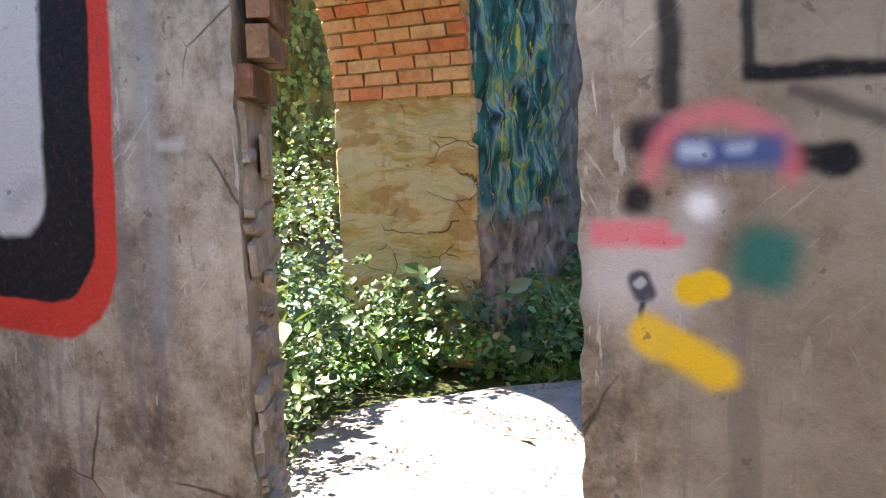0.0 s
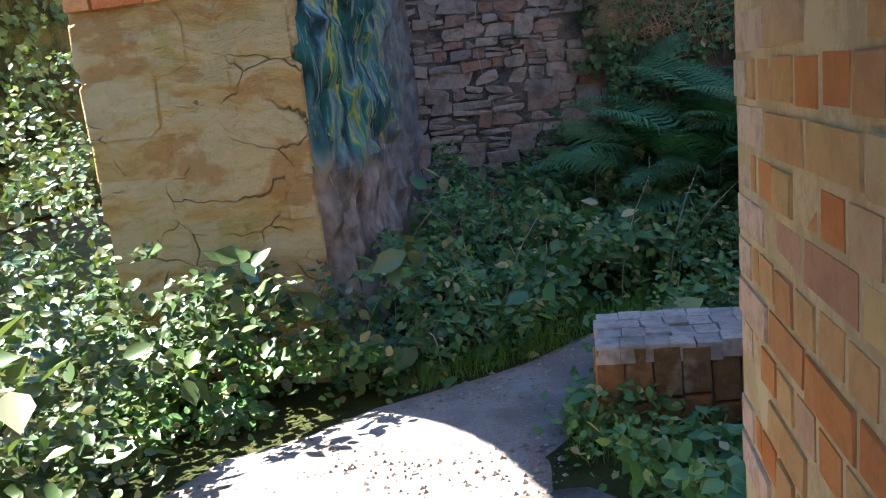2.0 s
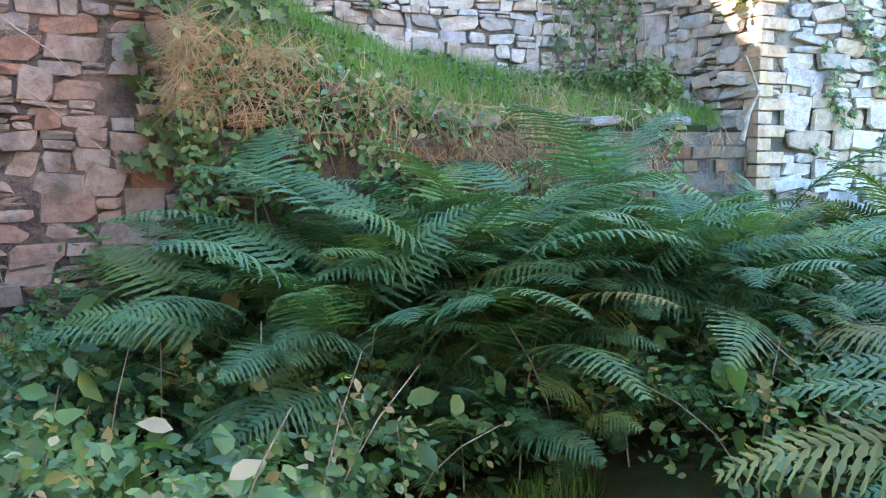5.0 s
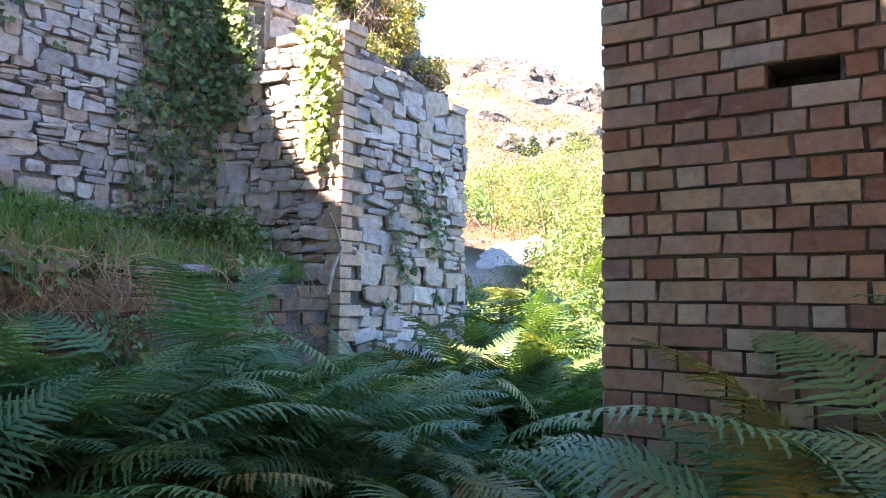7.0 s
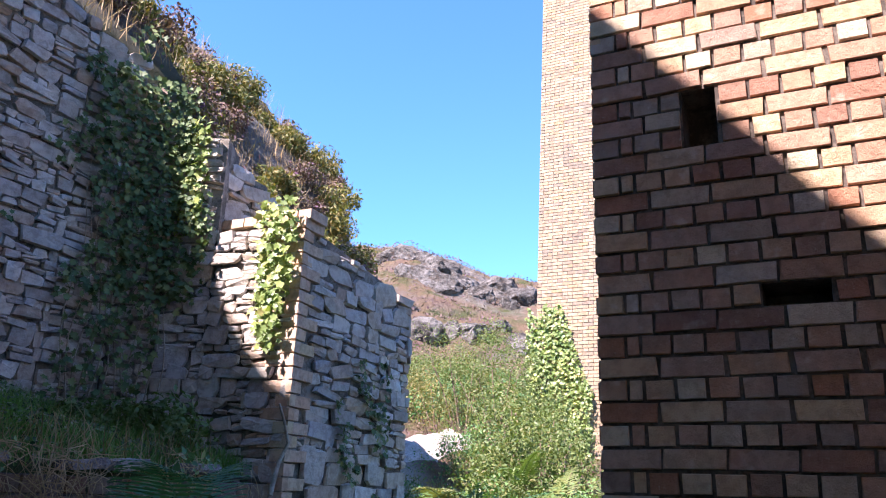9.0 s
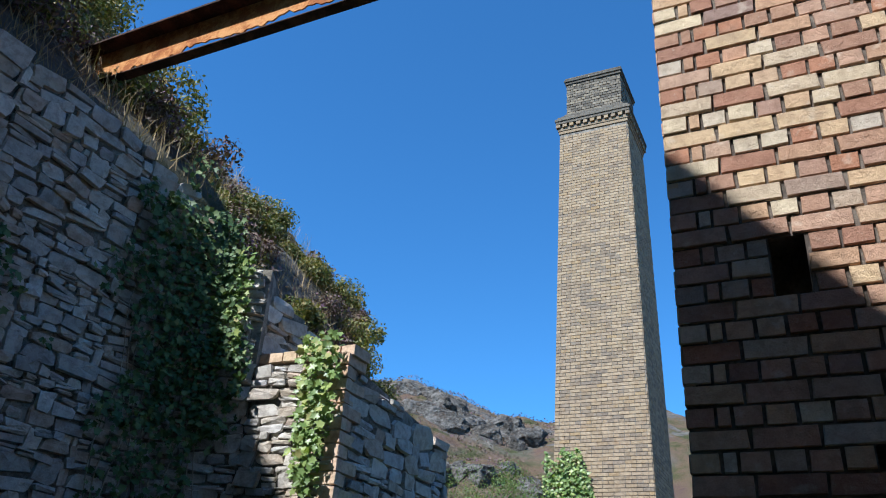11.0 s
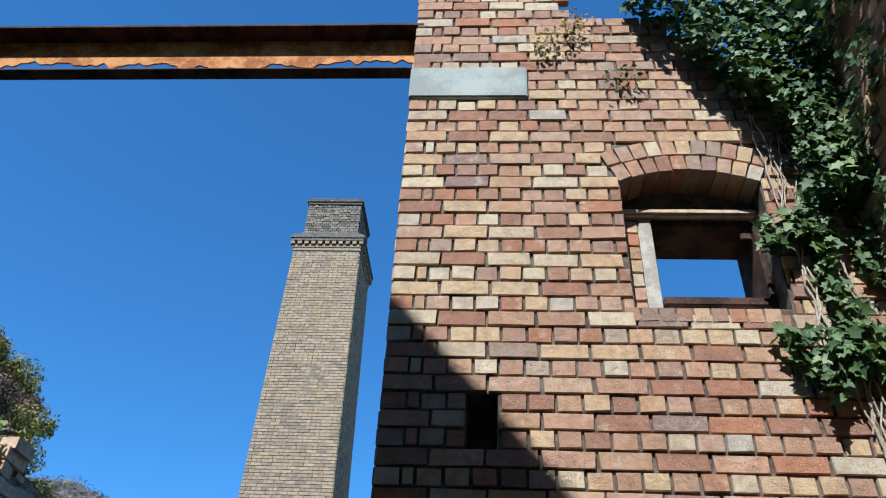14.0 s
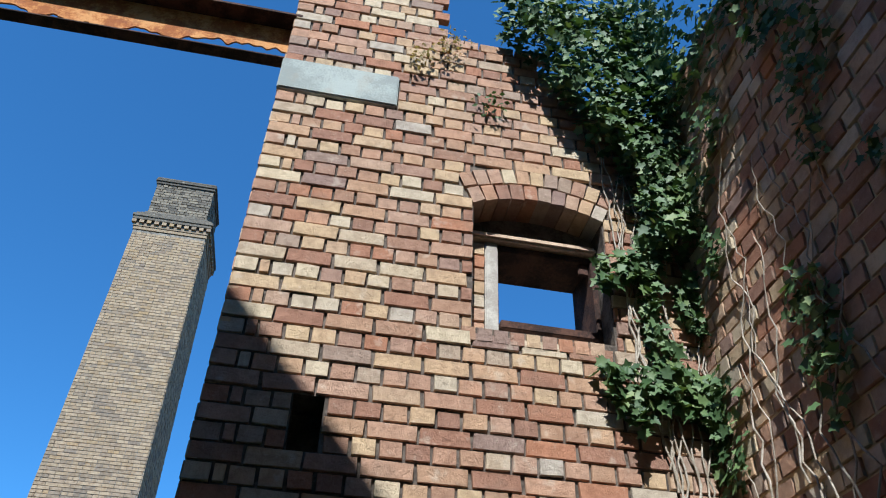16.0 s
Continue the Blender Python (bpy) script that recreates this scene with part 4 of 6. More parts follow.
def rw_top(x, y):
    if y < 6.55:
        return 3.06
    if y < 6.9 and x > 4.1:
        return 3.78
    return 4.44 - 0.3 * max(0.0, x - 3.4) + 0.06 * noise.noise(Vector((x * 2, 0, 0)))


def retaining_wall():
    pieces = []
    rnd = random.Random(50)
    verts, faces = [], []
    for s0, a, b, d in RW_SEGS:
        along = Vector((b[0] - a[0], b[1] - a[1], 0)).normalized()
        out = Vector((along.y, -along.x, 0))
        f = basis((a[0], a[1], 1.2), along, out)
        mid_y = (a[1] + b[1]) / 2
        for m, u in rubble(d, 3.6, int(s0 * 100) + 3, 0.0, 0.04, 0.115, deep=0.04, rows=5):
            w = f @ m
            if w.translation.z < rw_top(w.translation.x, w.translation.y) - 0.04:
                pieces.append((w, u))
        o = len(verts)
        back = -out * 0.35
        for p in (a, b):
            top = min(rw_top(*a), rw_top(*b)) if mid_y > 6.9 else rw_top((a[0] + b[0]) / 2, mid_y)
            base = Vector((p[0], p[1], 0)) - out * 0.03
            for q in (base, base + back):
                verts += [(q.x, q.y, -0.1), (q.x, q.y, top - 0.03)]
        faces += [(o, o + 4, o + 5, o + 1), (o + 2, o + 3, o + 7, o + 6), (o + 1, o + 5, o + 7, o + 3), (o, o + 1, o + 3, o + 2), (o + 4, o + 6, o + 7, o + 5)]
    mesh_object("core", verts, faces, M["mortar_stone"], retaining)
    lay(pieces, STONES, "stone", M["stone_grey"], retaining, (3.4, 6.9, 2.4), 300, "coursed grey and brown rubble")


retaining_wall()

stub = wall_thing("wall_stub", "stone buttress wall with brick corner and sloping top")


def stub_top(x):
    return 3.09 - 0.13 * (x - 4.5)


def stub_wall():
    bm = bmesh.new()
    ring = [(4.53, -0.1), (6.03, -0.1), (6.03, stub_top(6.03) - 0.03), (4.53, 3.06)]
    f = [bm.verts.new((x, 5.86, z)) for x, z in ring]
    b = [bm.verts.new((x, 6.6, z)) for x, z in ring]
    bm.faces.new(f), bm.faces.new(b[::-1])
    for i in range(4):
        j = (i + 1) % 4
        bm.faces.new((f[i], b[i], b[j], f[j]))
    bmesh.ops.recalc_face_normals(bm, faces=bm.faces[:])
    part("core", bm, M["mortar_stone"], stub)
    face = basis((4.5, 5.83, 0.3), (1, 0, 0), (0, -1, 0))
    lay(placed(face, rubble(1.56, 2.9, 61, 0, 0.06, 0.15, skip=lambda u, z: u < 0.14 or z + 0.3 > stub_top(4.5 + u) - 0.05)), STONES, "stone", M["stone_grey"], stub, (4.9, 5.8, 2.4), 260, "grey rubble face")
    east = basis((6.06, 5.84, 0.3), (0, 1, 0), (1, 0, 0))
    lay(placed(east, rubble(0.75, 2.4, 62, 0, 0.07, 0.16)), STONES, "stone", M["stone_grey"], stub, (6, 6, 2), 40)
    rnd = random.Random(9)
    quoin = []
    for k in range(32):
        z = 0.4 + k * 0.084
        w = 0.23 if k % 2 else 0.115
        quoin.append((Matrix.Translation((4.485 + w / 2, 5.815, z + 0.04)) @ Matrix.Diagonal((w, 0.1, 0.074, 1)), rnd.randrange(7)))
        w2 = 0.115 if k % 2 else 0.23
        quoin.append((basis((4.482, 5.81 + w2 / 2, z + 0.04), (0, -1, 0), (-1, 0, 0)) @ Matrix.Diagonal((w2, 0.06, 0.074, 1)), rnd.randrange(7)))
    lay(quoin, BRICKS, "brick", M["brick_pale"], stub, (4.2, 5.8, 2.5), 100)
    cope = []
    for k in range(7):
        cope.append((basis((4.5, 5.84 + k * 0.115, 3.11), (0, 1, 0), (-1, 0, 0)) @ Matrix.Diagonal((0.105, 0.2, 0.07, 1)), rnd.randrange(7)))
    lay(cope, BRICKS, "brick", M["brick_pale"], stub, (4.2, 5.8, 3), 20)
    up = basis((4.36, 6.58, 2.95), (1, 0, 0), (0, -1, 0))
    lay(placed(up, rubble(1.0, 0.95, 64, 0, 0.08, 0.16, skip=lambda u, z: z > 0.85 - 0.35 * u)), STONES, "stone", M["stone_grey"], stub, (4.4, 6.5, 3.5), 40)
    box("upper_core", (4.38, 6.6, 2.75), (5.0, 7.1, 3.6), M["mortar_stone"], stub)


stub_wall()

# ---- east wall ----
east_wall = wall_thing("wall_east", "tall red and yellow brick wall with arched window and sockets")
EX, EN = 3.5, 3.6
Z0 = 2.12 - 30 * COURSE                      # foot of the brick courses
LH = (0.625, 0.86, 2.12 - 1.0 * COURSE, 2.12)
UH = (0.38, 0.515, 2.12 + 7 * COURSE, 2.12 + 10 * COURSE)
WIN = (1.158, 1.88, 3.43, 4.21)
ARC_R, ARC_Z = 0.85, 3.44                # low brick arch over the window
PAD = (0.0, 0.69, 4.86, 5.12)
TOP = 6.9


def east_skip(a, b, z0, z1):
    zm = (z0 + z1) / 2
    for u0, u1, h0, h1 in (LH, UH, WIN, PAD):
        if h0 - 0.01 < zm < h1 + 0.005:
            if a >= u0 - 0.02 and b <= u1 + 0.02:
                return None
            if a < u1 and b > u0:
                if a < u0:
                    b = u0
                else:
                    a = u1
    if WIN[3] - 0.04 < zm < ARC_Z + ARC_R + 0.23:
        # round the window's brick arch
        c, up = (WIN[0] + WIN[1]) / 2, zm - ARC_Z
        h = min(0.475 * up, math.sqrt(max(0.0, (ARC_R + 0.235) ** 2 - up * up)))
        if a < c - h < b:
            b = c - h
        elif a < c + h < b:
            a = c + h
        elif abs((a + b) / 2 - c) < h:
            return None
    if a > 0.9 and zm > 5.58 - 0.9 * max(0.0, a - 1.45):
        return None
    if 0.67 < (a + b) / 2 < 0.8 and 5.14 < zm < 5.3:
        return None
    if b - a < 0.03:
        return None
    return a, b


def east_wall_build():
    f = basis((EX, EN, 0), (0, -1, 0), (-1, 0, 0))
    pieces = placed(f, brick_courses(2.34, TOP - Z0, 70, skip=east_skip, z0=Z0, joint=0.0105, uneven=0.006))
    lay(pieces, BRICKS, "brick", M["brick_red"], east_wall, (3.5, 2.9, 2.6), 300, "mixed red, brown and buff brickwork")
    # body behind the face, built round the sockets and the window
    bm = bmesh.new()
    d = EX + 0.017
    back = EX + 0.47
    def slab(u0, u1, z0, z1, x0=d, x1=back):
        add_box(bm, (x0, EN - u1, z0), (x1, EN - u0, z1))
    slab(0.01, LH[0], 0, UH[2]); slab(LH[1], 2.36, 0, WIN[2]); slab(LH[0], LH[1], 0, LH[2]); slab(LH[0], LH[1], LH[3], WIN[2])
    slab(LH[0], LH[1], LH[2], LH[3], d + 0.22)
    slab(0.01, UH[0], UH[2], UH[3]); slab(UH[1], LH[0], UH[2], WIN[2]); slab(UH[0], UH[1], UH[2], UH[3], d + 0.2)
    slab(0.01, UH[1], UH[3], WIN[2]); slab(0.01, WIN[0], WIN[2], WIN[3] + 0.2); slab(WIN[1], 2.36, WIN[2], WIN[3] + 0.2)
    slab(0.01, 2.36, WIN[3] + 0.2, 5.1); slab(0.01, 1.5, 5.1, 5.55); slab(0.01, 0.88, 5.55, TOP)
    part("core", bm, M["mortar"], east_wall)
    # north end of the wall
    end = basis((EX + 0.47, EN, 0), (-1, 0, 0), (0, 1, 0))
    lay(placed(end, brick_courses(0.47, TOP - Z0, 71, z0=Z0)), BRICKS, "brick", M["brick_red"], east_wall, (3.6, 3.6, 2.5), 60)
    bm = bmesh.new()
    add_box(bm, (EX - 0.012, EN - PAD[1], PAD[2]), (EX + 0.3, EN + 0.004, PAD[3]), 0.008)
    part("padstone", bm, M["pad_stone"], east_wall, "smooth grey-green stone pad under the beam")
    # arch of two brick rings
    rnd = random.Random(4)
    ring = []
    c = (WIN[0] + WIN[1]) / 2
    for k, r0 in enumerate((ARC_R, ARC_R + 0.116)):
        n = 10 + k
        for i in range(n):
            a = radians(64.7 + 50.6 * (i + 0.5) / n)
            w = radians(50.6) / n * (r0 + 0.055) - 0.008
            q = f @ Matrix.Translation((c - (r0 + 0.055) * math.cos(a), -0.004, ARC_Z + (r0 + 0.055) * math.sin(a))) @ Matrix.Rotation(-(math.pi / 2 - a), 4, "Y") @ Matrix.Diagonal((w, 0.2, 0.108, 1))
            ring.append((q, rnd.randrange(7)))
    lay(ring, BRICKS, "brick", M["brick_red"], east_wall, (3.5, 2.1, 4), 60)
    # weathered ledge below the window
    ledge = []
    for i in range(9):
        ledge.append((f @ Matrix.Translation((WIN[0] - 0.02 + 0.08 * i, 0.0, WIN[2] - 0.045)) @ Matrix.Diagonal((0.07, 0.1, 0.075, 1)), rnd.randrange(7)))
    lay(ledge, BRICKS, "brick", M["brick_red"], east_wall, (3.5, 2.1, 3.3), 20)


east_wall_build()


def window():
    w = tagged(empty("window_1"), "empty concrete window frame with a rusty iron bar", "window", kind="structure")
    y0, y1 = 2.345, EN - WIN[1] + 0.002
    z0, z1 = WIN[2] + 0.035, 4.04
    x, back = EX + 0.15, EX + 0.46
    mc = M["concrete_frame"]
    bm = bmesh.new()
    add_box(bm, (x, y0 - 0.07, z0), (x + 0.1, y0, z1 + 0.04), 0.006)
    part("jamb", bm, mc, w)
    # Inner faces of the opening, lined in near-black.
    bm = bmesh.new()
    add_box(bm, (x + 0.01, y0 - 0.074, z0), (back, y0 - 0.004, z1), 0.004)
    part("lining", bm, M["rust_dark"], w, "near-black lining of the opening")
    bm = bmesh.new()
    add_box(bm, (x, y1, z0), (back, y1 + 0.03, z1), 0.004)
    part("lining", bm, M["rust_dark"], w, "near-black lining of the opening")
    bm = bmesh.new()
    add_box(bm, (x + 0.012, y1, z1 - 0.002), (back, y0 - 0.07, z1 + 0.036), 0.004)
    part("lining", bm, M["rust_dark"], w, "near-black lining of the opening")
    bm = bmesh.new()
    add_box(bm, (x - 0.035, y1, z1 + 0.042), (x + 0.1, EN - WIN[0] - 0.004, z1 + 0.085), 0.012)
    part("lintel", bm, M["brick_pale"], w, "crumbling brick strip over the frame")
    bm = bmesh.new()
    add_box(bm, (x - 0.03, y1 - 0.0, WIN[2] - 0.002), (back, EN - WIN[0] - 0.004, z0 - 0.004), 0.008)
    part("sill", bm, mc, w)
    for name, lo, hi in (("iron_bar", (x - 0.03, y1 + 0.034, z0 + 0.055), (x + 0.05, y0 - 0.074, z0 + 0.1)), ("iron_peg", (x - 0.01, y0 - 0.31, z0 + 0.002), (x + 0.02, y0 - 0.29, z0 + 0.06)), ("iron_corner", (x + 0.03, y1 + 0.034, z1 - 0.07), (x + 0.05, y1 + 0.09, z1 - 0.006))):
        bm = bmesh.new()
        add_box(bm, lo, hi, 0.004)
        part(name, bm, M["rust_dark"], w)
    # bricks beside the frame and rough fill above it
    box("side_fill", (x + 0.03, y0 + 0.004, WIN[2] + 0.04), (back, EN - WIN[0] - 0.002, z1 + 0.036), M["mortar"], w)
    side = basis((x, EN - WIN[0] - 0.005, WIN[2] + 0.04), (0, -1, 0), (-1, 0, 0))
    lay(placed(side, [(Matrix.Translation((0.045, 0, COURSE * (i + 0.5))) @ Matrix.Diagonal((0.085, 0.05, COURSE - 0.01, 1)), i % 7) for i in range(7)]), BRICKS, "brick", M["brick_red"], w, (EX, y0, 3.8), 20)
    box("infill", (x + 0.04, y1, z1 + 0.09), (back, EN - WIN[0] - 0.002, WIN[3] + 0.196), M["mortar"], w)


window()


def steel_beam():
    """Rusted I-beam from the pier to the retaining wall, its web eaten through along the foot."""
    b = tagged(empty("steel_beam"), "rusty steel beam with a corroded holed web", "beam")
    y0, y1, zb, h, w = EN - 0.05, 8.4, 5.225, 0.31, 0.125
    slope = 0.0
    x = EX + 0.12
    # Flanges near-black: the shade on their undersides is put into the rust colour.
    bm = bmesh.new()
    add_box(bm, (x - w, y0, zb + h), (x + w, y1, zb + h + 0.022), 0.003)
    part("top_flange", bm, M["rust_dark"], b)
    bm = bmesh.new()
    add_box(bm, (x - 0.035, y0, zb), (x + 0.05, y1, zb + 0.014), 0.003)
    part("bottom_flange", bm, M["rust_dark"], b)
    n = 260
    verts, faces = [], []
    for i in range(n + 1):
        y = y0 + (y1 - y0) * i / n
        e = noise.noise(Vector((y * 1.4, 0, 0))) + 0.5 * noise.noise(Vector((y * 5, 3, 0))) + 0.25 * noise.noise(Vector((y * 17, 3, 0)))
        cut = max(-0.05, min(0.95, 0.32 + 1.1 * e))
        zc = zb + 0.012 + cut * 0.17
        for xx in (x - 0.006, x + 0.006):
            verts += [(xx, y, zb + h), (xx, y, zc)]
    for i in range(n):
        o = 4 * i
        faces += [(o, o + 1, o + 5, o + 4), (o + 2, o + 6, o + 7, o + 3), (o + 1, o + 3, o + 7, o + 5)]
    mesh_object("web", verts, faces, M["rust"], b, "orange rusted web with ragged holes")


steel_beam()

# ---- chimney ----
def chimney():
    c = tagged(empty("chimney", (16.95, 7.2, 0)), "tall square tapering yellow brick chimney with corbelled cap", "chimney")
    foot, h, a0, a1 = height(16.95, 7.2) - 0.6, 13.2, 1.05, 0.85
    def ring_body(z0, z1, s0, s1, name, material, label="", course=0.22):
        verts, faces = [], []
        n = max(1, int((z1 - z0) / course))
        for k in range(n + 1):
            f = k / n
            s, z = s0 + (s1 - s0) * f, z0 + (z1 - z0) * f
            verts += [(-s, -s, z), (s, -s, z), (s, s, z), (-s, s, z)]
        for k in range(n):
            for i in range(4):
                j = (i + 1) % 4
                faces.append((4 * k + i, 4 * k + j, 4 * k + 4 + j, 4 * k + 4 + i))
        t = 4 * n
        faces += [(3, 2, 1, 0), (t, t + 1, t + 2, t + 3)]
        ob = mesh_object(name, verts, faces, material, c, label)
        return ob
    ring_body(foot, h - 0.012, a0, a1, "shaft_core", M["mortar_stone"])
    # two faces towards the yard laid in bricks, merged as one piece of brickwork
    rnd = random.Random(77)
    verts, faces = [], []
    rows = int((h - 1.8) / 0.076)
    for face in range(2):
        for r in range(rows):
            z = 1.8 + r * 0.076
            s = a0 + (a1 - a0) * (z - foot) / (h - foot)
            u = -s - (0.12 if r % 2 else 0)
            w = 0.225 if r % 4 else 0.1125
            while u < s:
                p, q = max(u, -s) + 0.006, min(u + w, s) - 0.006
                if q - p > 0.02:
                    o = len(verts)
                    g = s + 0.012 + rnd.uniform(-0.004, 0.004)
                    for uu, zz, dd in ((p, z + 0.006, g), (q, z + 0.006, g), (q, z + 0.068, g), (p, z + 0.068, g), (p, z + 0.006, s - 0.02), (q, z + 0.006, s - 0.02), (q, z + 0.068, s - 0.02), (p, z + 0.068, s - 0.02)):
                        verts.append((-dd, -uu, zz) if face == 0 else (uu, -dd, zz))
                    faces += [(o, o + 1, o + 2, o + 3), (o, o + 4, o + 5, o + 1), (o + 2, o + 6, o + 7, o + 3), (o, o + 3, o + 7, o + 4), (o + 1, o + 5, o + 6, o + 2)]
                u += w
    tagged(mesh_object("brickwork", verts, faces, M["brick_chimney"], c, "buff brickwork"), kind="stuff")
    z = h
    for s, t in ((0.87, 0.09), (0.885, 0.09)):
        bm = bmesh.new()
        add_box(bm, (-s, -s, z), (s, s, z + t), 0.01)
        part("corbel", bm, M["brick_chimney"], c)
        z += t
    # a course of brick ends with gaps, carried by the corbels
    box("dentil_backing", (-0.875, -0.875, z), (0.875, 0.875, z + 0.09), M["mortar"], c)
    teeth = []
    for face in range(4):
        f = Matrix.Rotation(face * math.pi / 2, 4, "Z") @ basis((0, -0.93, z + 0.045), (1, 0, 0), (0, -1, 0))
        teeth += [(f @ Matrix.Translation((-0.88 + 0.176 * i, 0, 0)) @ Matrix.Diagonal((0.105, 0.07, 0.085, 1)), i % 7) for i in range(11)]
    lay(teeth, BRICKS, "brick", M["brick_chimney"], c, (-1, -1, z), 60)
    z += 0.09
    for s, t in ((0.935, 0.085), (0.955, 0.085), (0.9, 0.08), (0.82, 0.08), (0.76, 0.08)):
        bm = bmesh.new()
        add_box(bm, (-s, -s, z), (s, s, z + t), 0.012)
        part("corbel", bm, M["brick_cap"], c)
        z += t
    box("neck_core", (-0.69, -0.69, z), (0.69, 0.69, z + 0.96), M["mortar"], c)
    neck = []
    for face in range(4):
        f = Matrix.Rotation(face * math.pi / 2, 4, "Z") @ basis((-0.71, -0.71, z), (1, 0, 0), (0, -1, 0))
        neck += placed(f, brick_courses(1.42, 0.96, 90 + face, COURSE=0.08, LONG=0.225, joint=0.01, deep=0.04, uneven=0.008))
    lay(neck, BRICKS, "brick", M["brick_neck"], c, (-0.7, 0, z), 290, "dark weathered brickwork of the neck")
    z += 0.96
    for s, t in ((0.735, 0.08), (0.76, 0.08), (0.74, 0.06)):
        bm = bmesh.new()
        add_box(bm, (-s, -s, z), (s, s, z + t), 0.014)
        part("cap_course", bm, M["brick_cap"], c)
        z += t
    return c


chimney()


def brick_block():
    """Low stub of a wall beside the path, bricks on edge."""
    b = tagged(empty("brick_stub", (0.745, 2.4, 0.025)), "low worn block of mossy bricks beside the path", "brick block")
    box("core", (0.03, 0.03, -0.05), (0.62, 0.34, 0.27), M["mortar_stone"], b, 0.01)
    rnd = random.Random(31)
    out, side, endp = [], [], []
    for i in range(8):
        for j in range(4):
            out.append((Matrix.Translation((0.04 + 0.079 * i + (0.012 if j % 2 else 0), 0.045 + 0.092 * j, 0.298 + rnd.uniform(-0.009, 0.004))) @ Matrix.Rotation(math.pi / 2, 4, "X").inverted() @ Matrix.Rotation(rnd.gauss(0, 0.02), 4, "Y") @ Matrix.Diagonal((0.078, 0.06, 0.09, 1)), rnd.randrange(7)))
    for i in range(7):
        low = rnd.uniform(0.08, 0.12)
        for z_low, z_high in ((-0.02, low), (low, 0.285)):
            side.append((Matrix.Translation((0.045 + 0.09 * i, rnd.uniform(-0.012, 0.01), (z_low + z_high) / 2)) @ Matrix.Rotation(rnd.gauss(0, 0.03), 4, "Y") @ Matrix.Diagonal((0.086, 0.06, z_high - z_low - 0.006, 1)), rnd.randrange(7)))
    fr = basis((0, 0.37, 0), (0, -1, 0), (-1, 0, 0))
    for m, u in brick_courses(0.37, 0.3, 32, uneven=0.008):
        endp.append((fr @ m, u))
    lay(out, BRICKS, "brick", M["brick_block_top"], b, (0, 0, 0), 60)
    lay(side, BRICKS, "brick", M["brick_stub"], b, (0, 0, 0), 60)
    lay(endp, BRICKS, "brick", M["brick_orange"], b, (0, 0, 0), 60)


brick_block()


# ---- plants ----
LEAF = np.array([(0, 0, 0), (0.26, 0.25, 0.05), (0.3, 0.55, 0.06), (0, 1, -0.05), (-0.3, 0.55, 0.06), (-0.26, 0.25, 0.05), (0, 0.45, -0.04)], float)
LEAF_F = [(0, 1, 6), (1, 2, 6), (2, 3, 6), (3, 4, 6), (4, 5, 6), (5, 0, 6)]
IVY = np.array([(0, 0, 0), (0.38, 0.02, 0.03), (0.30, 0.32, 0.02), (0.5, 0.5, 0.0), (0.2, 0.62, 0.03), (0, 1, -0.04), (-0.2, 0.62, 0.03), (-0.5, 0.5, 0.0), (-0.30, 0.32, 0.02), (-0.38, 0.02, 0.03), (0, 0.4, -0.05)], float)
IVY_F = [(i, (i + 1) % 10, 10) for i in range(10)]
BLADE = np.array([(-0.012, 0, 0), (0.012, 0, 0), (-0.009, 0.4, 0.12), (0.009, 0.4, 0.12), (-0.005, 0.75, 0.05), (0.005, 0.75, 0.05), (0, 1, -0.12)], float)
BLADE_F = [(0, 1, 3), (0, 3, 2), (2, 3, 5), (2, 5, 4), (4, 5, 6)]


def leaf_cloud(name, places, outs, sizes, material, label, category, shape=(LEAF, LEAF_F), droop=0.5, seed=1, parent=None, upright=False):
    """Leaves at the places, turned roughly to face the directions outs, as one object."""
    rs = np.random.RandomState(seed)
    p, o, s = np.asarray(places, float), np.asarray(outs, float), np.asarray(sizes, float)
    n = len(p)
    o = o + rs.normal(0, droop, (n, 3))
    o /= np.linalg.norm(o, axis=1, keepdims=True) + 1e-9
    ref = rs.normal(0, 1, (n, 3))
    ref[:, 2] += 0.0 if upright else -0.6
    if upright:
        y = rs.normal(0, 0.28, (n, 3)) + (0, 0, 1)
        y /= np.linalg.norm(y, axis=1, keepdims=True)
        x = np.cross(y, ref)
        x /= np.linalg.norm(x, axis=1, keepdims=True) + 1e-9
        z = np.cross(x, y)
    else:
        z = o
        x = np.cross(ref, z)
        x /= np.linalg.norm(x, axis=1, keepdims=True) + 1e-9
        y = np.cross(z, x)
    v, f = shape
    verts = p[:, None] + s[:, None, None] * (v[None, :, :1] * x[:, None] + v[None, :, 1:2] * y[:, None] + v[None, :, 2:3] * z[:, None])
    faces = (np.array(f)[None] + (np.arange(n) * len(v))[:, None, None]).reshape(-1, 3)
    me = bpy.data.meshes.new(name)
    me.vertices.add(n * len(v))
    me.vertices.foreach_set("co", verts.ravel())
    me.loops.add(faces.size)
    me.loops.foreach_set("vertex_index", faces.ravel())
    me.polygons.add(len(faces))
    me.polygons.foreach_set("loop_start", np.arange(len(faces)) * 3)
    me.update()
    me.validate()
    me.materials.append(material)
    ob = new(name, me)
    ob.parent = parent
    return tagged(ob, label, category, kind="stuff") if not parent else tagged(ob, label)


